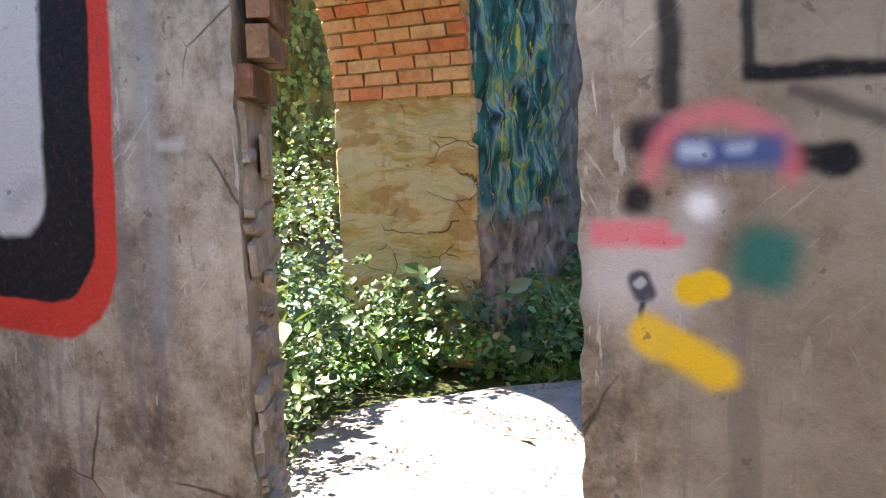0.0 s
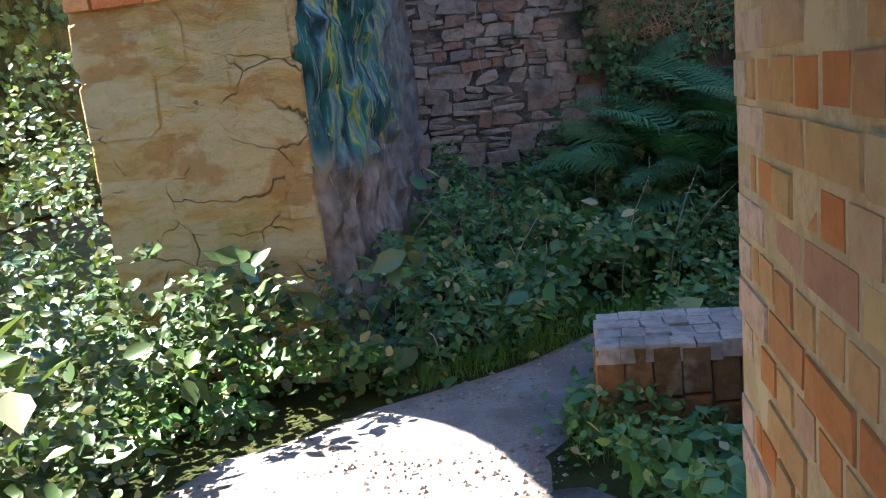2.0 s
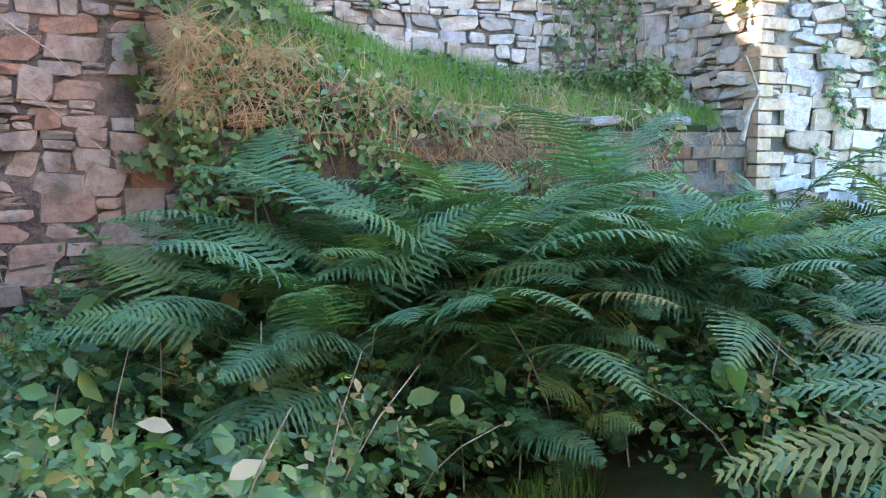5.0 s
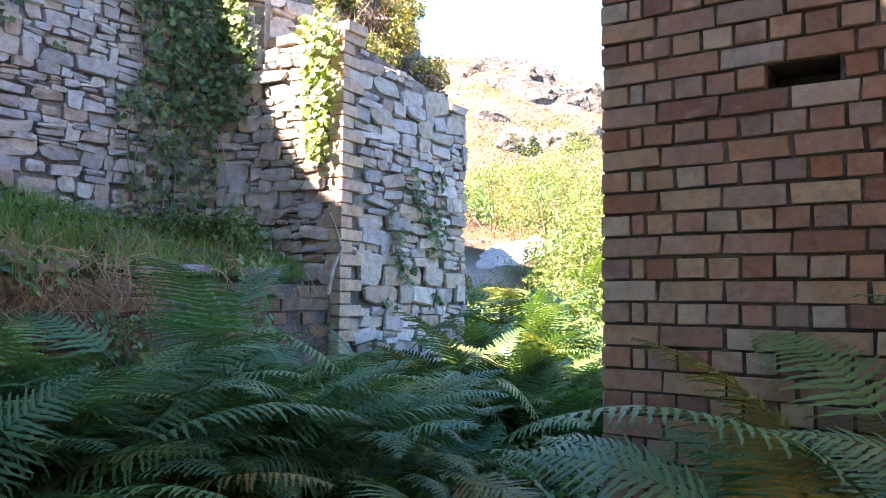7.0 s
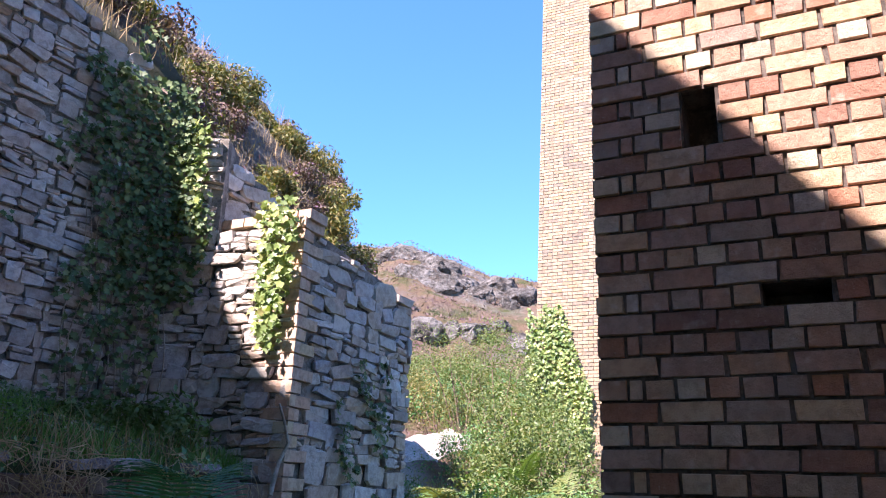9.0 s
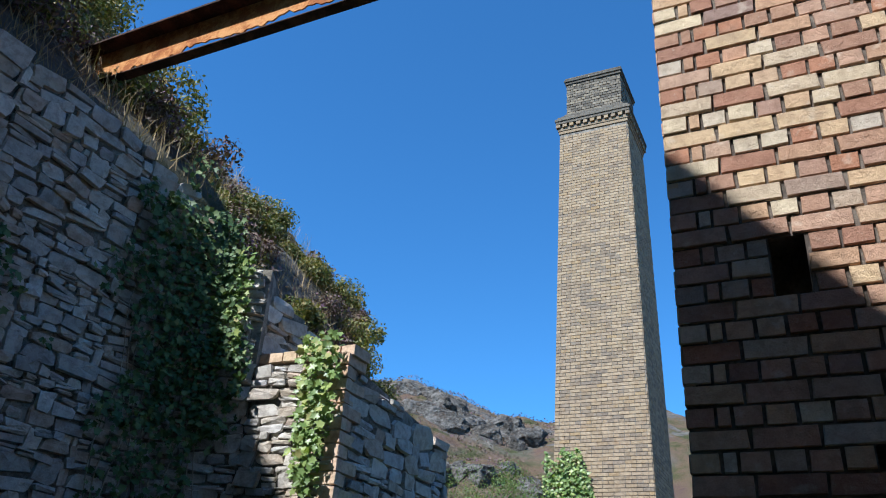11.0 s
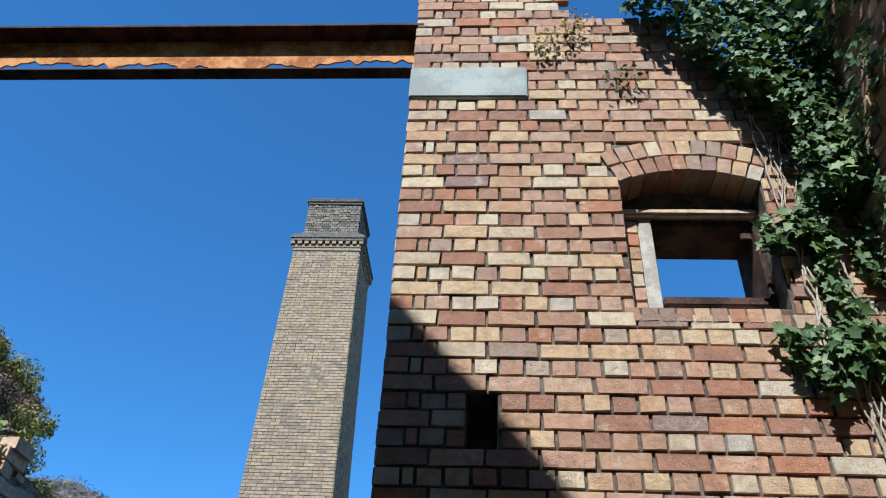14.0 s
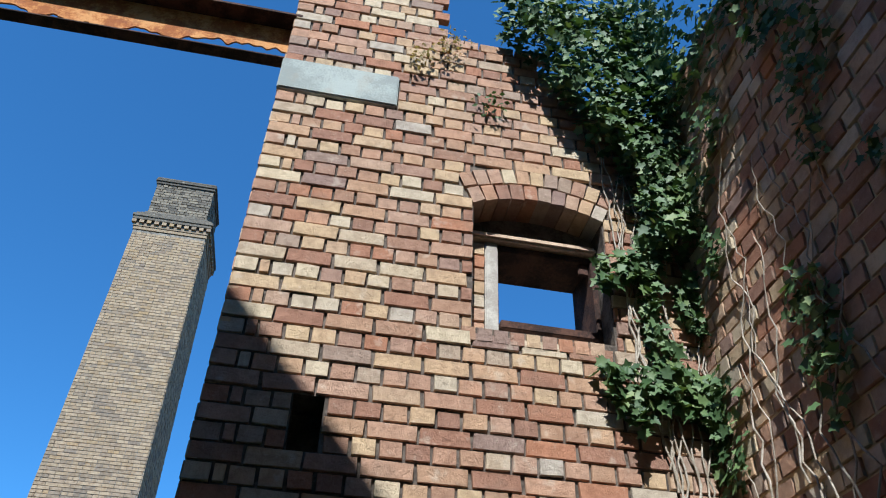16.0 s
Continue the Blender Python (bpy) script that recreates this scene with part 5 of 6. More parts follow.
def stems(name, lines, radius, material, parent=None, label="", category="", kind=""):
    cu = bpy.data.curves.new(name, "CURVE")
    cu.dimensions, cu.bevel_depth, cu.bevel_resolution, cu.use_fill_caps = "3D", radius, 1, True
    for pts in lines:
        sp = cu.splines.new("POLY")
        sp.points.add(len(pts) - 1)
        for i, (q, p) in enumerate(zip(sp.points, pts)):
            q.co, q.radius = (*p, 1), 1.0 - 0.6 * i / max(1, len(pts) - 1)
    cu.materials.append(material)
    dep = new("tmp_" + name, cu)
    me = bpy.data.meshes.new_from_object(dep)
    bpy.data.objects.remove(dep)
    ob = new(name, me)
    ob.parent = parent
    return tagged(ob, label, category, kind=kind)


def frond_mesh(name, seed, stalk=0.35, blade=0.75, pairs=17, wide=0.3):
    """A bracken frond: a stalk that rises and arches over, and lobed side leaflets that shorten to the tip."""
    rnd = random.Random(seed)
    verts, faces = [], []
    total, n = stalk + blade, 30
    pts, dirs = [Vector((0, 0, 0))], []
    bend = rnd.uniform(72, 98)
    for i in range(n):
        t = (i + 0.5) / n
        a = radians(6 + bend * t ** 1.6)
        d = Vector((0.06 * math.sin(4 * t + seed), math.sin(a), math.cos(a))).normalized()
        dirs.append(d)
        pts.append(pts[-1] + d * total / n)

    def at(dist):
        f = min(max(dist / total * n, 0), n - 1e-4)
        k = int(f)
        return pts[k].lerp(pts[k + 1], f - k), dirs[k]

    for i in range(0, n, 2):
        w0, w1 = 0.0055 * (1.15 - i / n), 0.0055 * (1.15 - (i + 2) / n)
        a, b = pts[i], pts[i + 2]
        up = dirs[i].cross(Vector((1, 0, 0))) * -1
        o = len(verts)
        for p, w in ((a, w0), (b, w1)):
            verts += [tuple(p + Vector((-w, 0, 0))), tuple(p + Vector((w, 0, 0))), tuple(p - up * w * 1.6)]
        faces += [(o, o + 1, o + 4, o + 3), (o + 1, o + 2, o + 5, o + 4), (o + 2, o, o + 3, o + 5)]
    for i in range(pairs):
        f = i / pairs
        p, tan = at(stalk + blade * f ** 0.92)
        reach = wide * blade * (1 - f ** 1.5) * (0.8 + 0.2 * min(1, f * 5)) + 0.015
        half = blade / pairs * 0.54 * (1 - 0.45 * f)
        for side in (-1, 1):
            sag = rnd.uniform(0.1, 0.34)
            d = (Vector((side, 0, 0)) + tan * (0.32 + 0.4 * f + rnd.uniform(-0.08, 0.08))).normalized()
            nor = Vector((side, 0, 0)).cross(tan) * side
            if nor.z < 0:
                nor = -nor
            q = nor.cross(d).normalized() * side
            lobes = max(3, int(reach / 0.042))
            ring_a, ring_b, mid = [], [], []
            for k in range(2 * lobes + 1):
                g = k / (2 * lobes)
                c = p + d * reach * g - nor * (sag * reach * g * g)
                w = half * (1 - g) ** 0.7 * (1.0 if k % 2 else 0.42) + 0.0012
                push = d * (0.012 if k % 2 else 0.0)
                mid.append(c)
                ring_a.append(c + q * w + push - nor * w * 0.25)
                ring_b.append(c - q * w + push - nor * w * 0.25)
            o = len(verts)
            m = len(mid)
            verts += [tuple(v) for v in mid + ring_a + ring_b]
            for k in range(m - 1):
                faces += [(o + k, o + k + 1, o + m + k + 1, o + m + k), (o + k + 1, o + k, o + 2 * m + k, o + 2 * m + k + 1)]
    me = bpy.data.meshes.new(name)
    me.from_pydata(verts, [], faces)
    return me


FRONDS = [frond_mesh("frond", k, 0.28 + 0.06 * k, 0.42, 21, 0.33) for k in range(5)]
TALL = [frond_mesh("frond", 20 + k, 0.82 + 0.09 * k, 0.6, 22, 0.34) for k in range(4)]
YELLOW = FRONDS[1].copy()
LIGHT = [me.copy() for me in FRONDS]
for me in LIGHT:
    me.materials.append(M["fern_light"])
for me in FRONDS + TALL:
    me.materials.append(M["fern"])
YELLOW.materials.append(M["fern_yellow"])


def make_fern(seed, count, fronds, lean, yellow=False):
    rnd = random.Random(seed)
    f = empty("fern")
    for i in range(count):
        fr = new("frond", YELLOW if yellow and i == 0 else fronds[rnd.randrange(len(fronds))])
        fr.parent = f
        fr.matrix_local = Matrix.Rotation(2 * math.pi * (i + rnd.uniform(-0.35, 0.35)) / count, 4, "Z") @ Matrix.Translation((0, 0.015, 0)) @ Matrix.Rotation(-radians(rnd.uniform(*lean)), 4, "X") @ Matrix.Rotation(radians(rnd.uniform(-24, 24)), 4, "Y") @ Matrix.Scale(rnd.uniform(0.75, 1.15), 4)
    return tagged(f, "green bracken fern with arching fronds", "fern", "bracken ferns")


FERNS = [make_fern(100 + i, 5 + i % 3, FRONDS, (0, 32), yellow=(i == 2)) for i in range(5)]
TALL_FERNS = [make_fern(120 + i, 4 + i % 2, TALL, (-2, 16)) for i in range(4)]


LIGHT_FERNS = [make_fern(140 + i, 5 + i % 3, LIGHT, (0, 32)) for i in range(5)]
for f in LIGHT_FERNS:
    tagged(f, "yellow-green sunlit bracken fern with arching fronds", "fern", "bracken ferns")


def plant_ferns():
    rnd = random.Random(17)
    spots = []
    for x, y, n, kind in ((1.3, 4.1, 215, 0), (3.8, 6.6, 105, 1), (2.65, 3.2, 42, 2), (0.2, 1.4, 16, 3), (6.2, 9.5, 18, 4)):
        ys = ((4.5, 5.72), (4.35, 5.65), (1.65, 2.75), (5.0, 5.85), (4.2, 6.8))[kind]
        for _ in range(n):
            spots.append((kind, rnd.uniform(x, y), rnd.uniform(*ys)))
    stock = [list(FERNS), list(TALL_FERNS), list(LIGHT_FERNS)]
    fresh = [True] * 15
    for kind, x, y in spots:
        if on_path(x, y, 0.05):
            continue
        tall = kind == 2 or (kind == 0 and y > 4.75 and x < 3.6 and rnd.random() < 0.72)
        k = rnd.randrange(4 if tall else 5)
        s = (rnd.uniform(0.84, 1.0) if kind == 2 else rnd.uniform(0.82, 1.04)) if tall else (rnd.uniform(0.6, 0.95) + (0.2 if y > 5.0 else 0.0) + (0.55 if x > 4.3 else 0.0) if kind != 3 else rnd.uniform(0.7, 1.0))
        m = pose(x, y, height(x, y) - 0.03, rnd.uniform(-14, 14), rnd.uniform(-14, 14), rnd.uniform(0, 360)) @ Matrix.Scale(s, 4)
        row = 1 if tall else (2 if kind in (1, 4) and x > 4.2 and y > 4.7 else 0)
        src, mark = stock[row][k], k + 5 * row
        if fresh[mark]:
            src.matrix_basis, fresh[mark] = m, False
        else:
            copy_thing(src, m).matrix_basis = m


plant_ferns()


def thicket(name, seed, count, inside, zfun, size, material, label, category, up=0.55, shape=(LEAF, LEAF_F), droop=0.55, gap=-0.05):
    """Leaves in loose clumps through a space: inside(x, y) is the greatest height or 0."""
    rs = np.random.RandomState(seed)
    rnd = random.Random(seed)
    (x0, x1), (y0, y1) = zfun
    P, O, S = [], [], []
    tries = 0
    while len(P) < count and tries < count * 6:
        tries += 1
        x, y = rnd.uniform(x0, x1), rnd.uniform(y0, y1)
        h = inside(x, y)
        if h <= 0:
            continue
        h *= 0.55 + 0.9 * max(0.0, 0.5 + noise.noise(Vector((x * 2.6, y * 2.6, seed))))
        z = h * (1 - rnd.random() ** 2.2)
        if noise.noise(Vector((x * 6, y * 6, z * 6 + seed))) < gap:
            continue
        P.append((x, y, height(x, y) + max(0.015, z)))
        O.append((0.1, -0.35, 1.0))
        S.append(rnd.uniform(*size) * (0.7 + 0.6 * rnd.random() ** 3))
    return leaf_cloud(name, P, O, S, material, label, category, shape, droop, seed)


def left_bank(x, y):
    if on_path(x, y, -0.06) or (x < -0.28 and y > 2.95 and x > -1.3):
        return 0
    if y < 2.15 + 0.2 * x:
        return 0
    return 0.16 + 0.22 * min(1.0, max(0.0, (y - 2.5) / 1.2)) + 0.25 * min(1.0, max(0.0, (y - 4.2) / 1.5))


thicket("bramble_bank", 11, 15000, left_bank, ((-1.2, 1.5), (2.3, 5.95)), (0.03, 0.065), M["bramble"], "dense dark brambles, nettles and weeds on the bank", "undergrowth")


def outside(x, y):
    if on_path(x, y, 0.0) or (x > -1.3 and y > 2.95):
        return 0
    return 0.4 + 0.85 * min(1.0, max(0.0, (-x - 1.1) / 1.1))


thicket("bramble_bush", 12, 9500, outside, ((-3.4, -0.75), (0.9, 5.2)), (0.03, 0.085), M["bramble_sun"], "sunlit brambles and young leaves outside the arch", "bush", gap=0.24)


def yard(x, y):
    if on_path(x, y, 0.05):
        return 0
    if x > 3.45 and y < 3.65:
        return 0
    return 0.38


thicket("undergrowth", 13, 16000, yard, ((0.9, 6.5), (3.6, 5.85)), (0.035, 0.065), M["bramble"], "low brambles and weeds between the ferns", "undergrowth")


def door_weeds(x, y):
    if on_path(x, y, -0.15) or (0.74 < x < 1.42 and 2.38 < y < 2.84):
        return 0
    if x > 1.0 and y < 1.6:
        return 0
    return 0.07 if 0.6 < x < 1.5 and 2.1 < y < 2.6 else 0.2


thicket("weeds", 14, 4500, door_weeds, ((0.55, 2.6), (1.62, 3.3)), (0.025, 0.055), M["bramble"], "nettles and weeds round the brick block", "weeds")
thicket("jamb_weeds", 24, 900, lambda x, y: 0.2 if x > 0.86 - 0.12 * (y - 1.6) else 0.0, ((0.72, 1.3), (1.62, 2.15)), (0.04, 0.09), M["bramble"], "nettles and bramble shoots at the foot of the brick jamb", "weeds")
thicket("door_plants", 15, 1500, lambda x, y: 0.0 if on_path(x, y, -0.25) else 0.4, ((-1.1, -0.2), (0.5, 1.9)), (0.03, 0.06), M["bramble_sun"], "fresh green weeds beside the doorway", "weeds")


thicket("broad_weeds", 16, 650, left_bank, ((-0.35, 1.6), (2.4, 5.3)), (0.07, 0.14), M["bramble"], "broad leaves of dock and young bramble", "weeds", gap=0.0)
thicket("yard_weeds", 17, 900, yard, ((0.9, 5.5), (3.6, 5.6)), (0.07, 0.13), M["bramble"], "broad bramble leaves among the ferns", "weeds", gap=0.0)
thicket("arch_weeds", 18, 260, lambda x, y: 0.0 if on_path(x, y, -0.02) else 0.45, ((-1.0, 0.1), (1.6, 2.99)), (0.07, 0.14), M["bramble_sun"], "broad sunlit bramble leaves at the foot of the arch", "weeds", gap=0.0)


def dry_stalks():
    """Thin dead stalks of nettle and bramble through the undergrowth."""
    rnd = random.Random(19)
    lines = []
    for _ in range(150):
        x, y = rnd.uniform(-0.3, 3.4), rnd.uniform(2.7, 5.6)
        if on_path(x, y, 0.04) or (x > 0.7 and y < 3.7):
            continue
        lean, turn, tall = rnd.uniform(0.05, 0.5), rnd.uniform(0, 6.28), rnd.uniform(0.3, 0.75)
        dx, dy = lean * math.cos(turn), lean * math.sin(turn)
        z = height(x, y)
        lines.append([(x + dx * f * f, y + dy * f * f, z + tall * (f - 0.3 * lean * f * f)) for f in (0, 0.25, 0.5, 0.75, 1.0)])
    stems("dry_stalks", lines, 0.004, M["dry_wood"], None, "thin pale dead stalks among the weeds", "stalks", "stuff")


dry_stalks()


def grass_patch(name, seed, count, region, zf, size, material, label):
    rnd = random.Random(seed)
    P, S = [], []
    while len(P) < count:
        x, y = rnd.uniform(*region[0]), rnd.uniform(*region[1])
        if zf(x, y):
            P.append((x, y, height(x, y) - 0.01))
            S.append(rnd.uniform(*size))
    return leaf_cloud(name, P, [(0, 0, 1)] * count, S, material, label, "grass", (BLADE, BLADE_F), 0.3, seed, upright=True)


grass_patch("terrace_grass", 21, 24000, ((1.05, 4.4), (5.95, 6.98)), lambda x, y: True, (0.06, 0.17), M["grass"], "fresh green grass on the terrace")
grass_patch("terrace_straw", 22, 900, ((1.0, 4.1), (5.9, 6.15)), lambda x, y: True, (0.12, 0.3), M["straw"], "dry hanging grass on the terrace edge")
grass_patch("path_grass", 23, 4200, ((0.0, 2.2), (2.2, 4.3)), lambda x, y: on_path(x, y, 0.12) and not on_path(x, y, -0.06), (0.06, 0.16), M["grass"], "grass along the path's edges")


def ivy_on(name, seed, count, spot, size, material, label, stem_lines=(), shape=(IVY, IVY_F), droop=0.45):
    """spot(rnd) gives a place and its outward direction, or None."""
    rnd = random.Random(seed)
    P, O, S = [], [], []
    tries = 0
    while len(P) < count and tries < count * 8:
        tries += 1
        got = spot(rnd)
        if got is None:
            continue
        P.append(got[0]), O.append(got[1]), S.append(rnd.uniform(*size))
    root = tagged(empty(name), label, "ivy")
    leaf_cloud("leaves", P, O, S, material, "", "", shape, droop, seed, parent=root)
    if stem_lines:
        stems("stem", stem_lines, 0.0055, M["dry_wood"], root, "bare woody ivy stems")
    return root


def creeper(rnd, start, steps, step, drift, wall):
    x, line = Vector(start), []
    for _ in range(steps):
        line.append(wall(x))
        x = x + Vector((rnd.uniform(-1, 1) * drift, 0, step))
    return line


def e_wall_ivy():
    """Ivy spilling over the top of the corner between the south and east walls."""
    def spot(rnd):
        u, z = rnd.uniform(1.1, 2.38), rnd.uniform(2.3, 6.0)
        lim = 1.35 + 0.62 * min(1.2, max(0.0, 5.6 - z)) - 0.3 * max(0.0, 4.4 - z) if z > 3.9 else (1.72 if z > 3.25 else 1.72 + 0.75 * (3.25 - z))
        lim += 0.16 * noise.noise(Vector((u * 4, z * 4, 0)))
        if u < lim or (z < 4.0 and noise.noise(Vector((u * 5, z * 3, 4))) < 0.1 + 0.12 * max(0.0, 3.3 - z)):
            return None
        if WIN[0] + 0.03 < u < WIN[1] - 0.08 and WIN[2] < z < WIN[3] - 0.1:
            return None
        d = 0.02 + rnd.random() * (0.10 if z < 4 else 0.28)
        return (EX - d, EN - u, z), (-1, 0.15, 0.35)
    rnd = random.Random(6)
    lines = []
    for i in range(16):
        lines.append(creeper(rnd, (0, 2.28 - 0.02 * i + rnd.uniform(-0.05, 0.05), 1.8 + 0.1 * i), 30, 0.08, 0.03, lambda p: (EX - 0.02 - abs(p.x) * 0.05, EN - p.y - p.x, p.z)))
    return ivy_on("ivy", 31, 5200, spot, (0.035, 0.08), M["ivy"], "dark glossy ivy over the corner of the brick walls", lines)


e_wall_ivy()


def s_wall_ivy():
    def spot(rnd):
        x, z = rnd.uniform(2.0, 3.5), rnd.uniform(2.6, 6.1)
        if noise.noise(Vector((x * 2.5, z * 2.5, 7))) < 0.28 - 0.32 * max(0, z - 3.6):
            return None
        return (x, 1.29 + rnd.random() * (0.05 + 0.1 * max(0, z - 3.8)), z), (-0.2, 1, 0.3)
    rnd = random.Random(16)
    lines = [creeper(rnd, (2.5 + 0.08 * i + rnd.uniform(-0.05, 0.05), 0, 1.4 + rnd.uniform(0, 1.5)), rnd.randrange(12, 32), 0.08, 0.06, lambda p: (p.x, 1.3, p.z)) for i in range(13)]
    return ivy_on("ivy", 32, 2200, spot, (0.035, 0.07), M["ivy"], "ivy with bare stems on the outer brick face", lines)


s_wall_ivy()


def rw_point(s, z, off):
    for s0, a, b, d in RW_SEGS:
        if s <= s0 + d or (s0, a, b, d) == RW_SEGS[-1]:
            f = (s - s0) / d
            al = Vector((b[0] - a[0], b[1] - a[1], 0)).normalized()
            o = Vector((al.y, -al.x, 0))
            return Vector((a[0] + (b[0] - a[0]) * f, a[1] + (b[1] - a[1]) * f, z)) + o * off, o


def retaining_ivy():
    def spot(rnd):
        s, z = rnd.uniform(3.8, 5.7), rnd.uniform(1.7, 4.1)
        c = 4.75 + 0.12 * math.sin(z * 2.5)
        if abs(s - c) > 0.42 + 0.16 * noise.noise(Vector((s * 3, z * 3, 1))) - 0.1 * (z < 2.4):
            return None
        if z < 2.5 and rnd.random() < 0.6:
            return None
        p, o = rw_point(s, z, 0.03 + 0.08 * rnd.random())
        return p, o + Vector((0, 0, 0.3))
    rnd = random.Random(26)
    lines = [[rw_point(4.4 + 0.06 * i + 0.03 * math.sin(k + i), 1.6 + 0.15 * k, 0.03)[0] for k in range(13)] for i in range(12)]
    return ivy_on("ivy", 33, 2300, spot, (0.03, 0.06), M["ivy"], "ivy climbing the stone retaining wall", lines)


retaining_ivy()


def scattered_ivy():
    def spot(rnd):
        s, z = rnd.uniform(0.7, RW_LEN - 1.2), rnd.uniform(1.8, 4.5)
        if noise.noise(Vector((s * 2.2, z * 2.2, 12))) < 0.33:
            return None
        p, o = rw_point(s, z, 0.03 + 0.04 * rnd.random())
        return p, o + Vector((0, 0, 0.3))
    return ivy_on("ivy", 34, 900, spot, (0.03, 0.06), M["ivy"], "small tufts of ivy and moss on the stones")


scattered_ivy()


def stub_ivy():
    def spot(rnd):
        y, z = rnd.uniform(5.82, 6.15), rnd.uniform(2.2, 3.2)
        if abs(y - 5.98) > 0.17 * (0.5 + 0.6 * (z - 2.3)) + 0.05 * noise.noise(Vector((y * 9, z * 6, 0))):
            return None
        return (4.44 - rnd.random() * 0.08, y, z), (-1, -0.3, 0.4)
    ivy_on("ivy", 35, 420, spot, (0.04, 0.07), M["ivy_sunlit"], "pale sunlit ivy on the buttress corner")
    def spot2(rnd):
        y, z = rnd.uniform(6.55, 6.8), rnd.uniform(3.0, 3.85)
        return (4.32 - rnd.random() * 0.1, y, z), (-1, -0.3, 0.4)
    ivy_on("ivy", 36, 330, spot2, (0.04, 0.065), M["ivy_sunlit"], "pale sunlit ivy on the upper step of the wall")
    def spot3(rnd):
        x, z = rnd.uniform(4.9, 5.7), rnd.uniform(1.2, 2.4)
        if noise.noise(Vector((x * 4, z * 3, 2))) < 0.15:
            return None
        return (x, 5.8 - rnd.random() * 0.03, z), (0, -1, 0.3)
    ivy_on("ivy", 37, 260, spot3, (0.03, 0.055), M["ivy"], "thin ivy on the shaded stone face")


stub_ivy()


def low_wall_cover():
    """Brambles, ivy and dry grass hanging over the low wall."""
    def spot(rnd):
        x = 1.0 + 2.9 * rnd.random() ** 1.4
        z = rnd.uniform(0.5, terrace_edge(x) + 0.12)
        if noise.noise(Vector((x * 2.4, z * 2.4, 21))) < (0.12 if x > 2.3 else -0.12) - 0.35 * max(0.0, z - 1.3) / 0.25:
            return None
        return (x, 5.86 - rnd.random() * 0.09, z), (0, -1, 0.45)
    ivy_on("bramble", 71, 2700, spot, (0.03, 0.065), M["bramble"], "brambles hanging over the low broken wall", shape=(LEAF, LEAF_F), droop=0.6)
    rnd = random.Random(72)
    P = []
    while len(P) < 1700:
        x = 1.0 + 3.2 * rnd.random() ** 2
        if noise.noise(Vector((x * 1.9, 0, 31))) > rnd.uniform(-0.35, 0.35):
            P.append((x, 5.84 - rnd.random() * 0.07, terrace_edge(x) + 0.1 - 0.4 * rnd.random() ** 1.5))
    leaf_cloud("dry_grass", P, [(0, -1, 0.1)] * len(P), [rnd.uniform(0.1, 0.24) for _ in P], M["straw"], "dry brown grass hanging over the wall", "grass", (BLADE, BLADE_F), 0.2, 73)
    thicket("terrace_weeds", 74, 2600, lambda x, y: 0.1, ((1.05, 3.9), (6.02, 6.95)), (0.02, 0.045), M["bramble_sun"], "low weeds among the grass on the terrace", "weeds")


low_wall_cover()
thicket("arch_brambles", 75, 2300, lambda x, y: 0.0 if on_path(x, y, -0.02) else 0.5, ((-1.25, 0.15), (1.3, 2.99)), (0.03, 0.07), M["bramble_sun"], "sunlit brambles and nettles at the foot of the arch", "undergrowth", gap=0.08)


def dark_wall_ivy():
    def spot(rnd):
        x, z = rnd.uniform(0.75, 1.5), rnd.uniform(1.1, 3.4)
        if x < 0.8 + 0.15 * noise.noise(Vector((z * 4, 0, 0))) or (z < 1.9 and noise.noise(Vector((x * 6, z * 6, 3))) < 0.05) or (x > 1.15 and z < 1.9):
            return None
        return (x, 5.93 - rnd.random() * 0.1, z), (0.2, -1, 0.3)
    lines = [[(0.35 + 0.02 * k * math.sin(k * 0.7), 5.9, 2.6 - 0.09 * k) for k in range(12)] + [(0.35 + 0.045 * k, 5.9, 1.55 - 0.04 * k) for k in range(12)], [(0.1 * math.sin(k * 0.5) + 0.15, 5.91, 3.0 - 0.16 * k) for k in range(16)]]
    ivy_on("ivy", 38, 1100, spot, (0.05, 0.09), M["ivy"], "ivy hanging over the end of the old wall", lines)


dark_wall_ivy()


def cliff_ivy():
    """Ivy-grown bank outside the arch."""
    def spot(rnd):
        y, z = rnd.uniform(1.0, 10.0), rnd.uniform(0.2, 4.6)
        if noise.noise(Vector((y * 2, z * 2, 8))) < -0.25:
            return None
        return (-5.9 + 0.3 * noise.noise(Vector((y, z, 0))) - rnd.random() * 0.15, y, z), (1, -0.2, 0.4)
    ivy_on("ivy", 39, 4200, spot, (0.1, 0.17), M["ivy"], "thick ivy over the bank outside the arch")
    box("bank_outside", (-7.1, 0.5, -0.1), (-6.0, 10.5, 4.6), M["soil"], None, rough=0.35)


cliff_ivy()
tagged(bpy.data.objects["bank_outside"], "earth bank grown over with ivy", "bank", kind="structure")


SPRIG = np.array([(0, 0, 0), (0.22, 0.5, 0.04), (0, 1, -0.04), (-0.22, 0.5, 0.04)], float)
SPRIG_F = [(0, 1, 2), (0, 2, 3)]


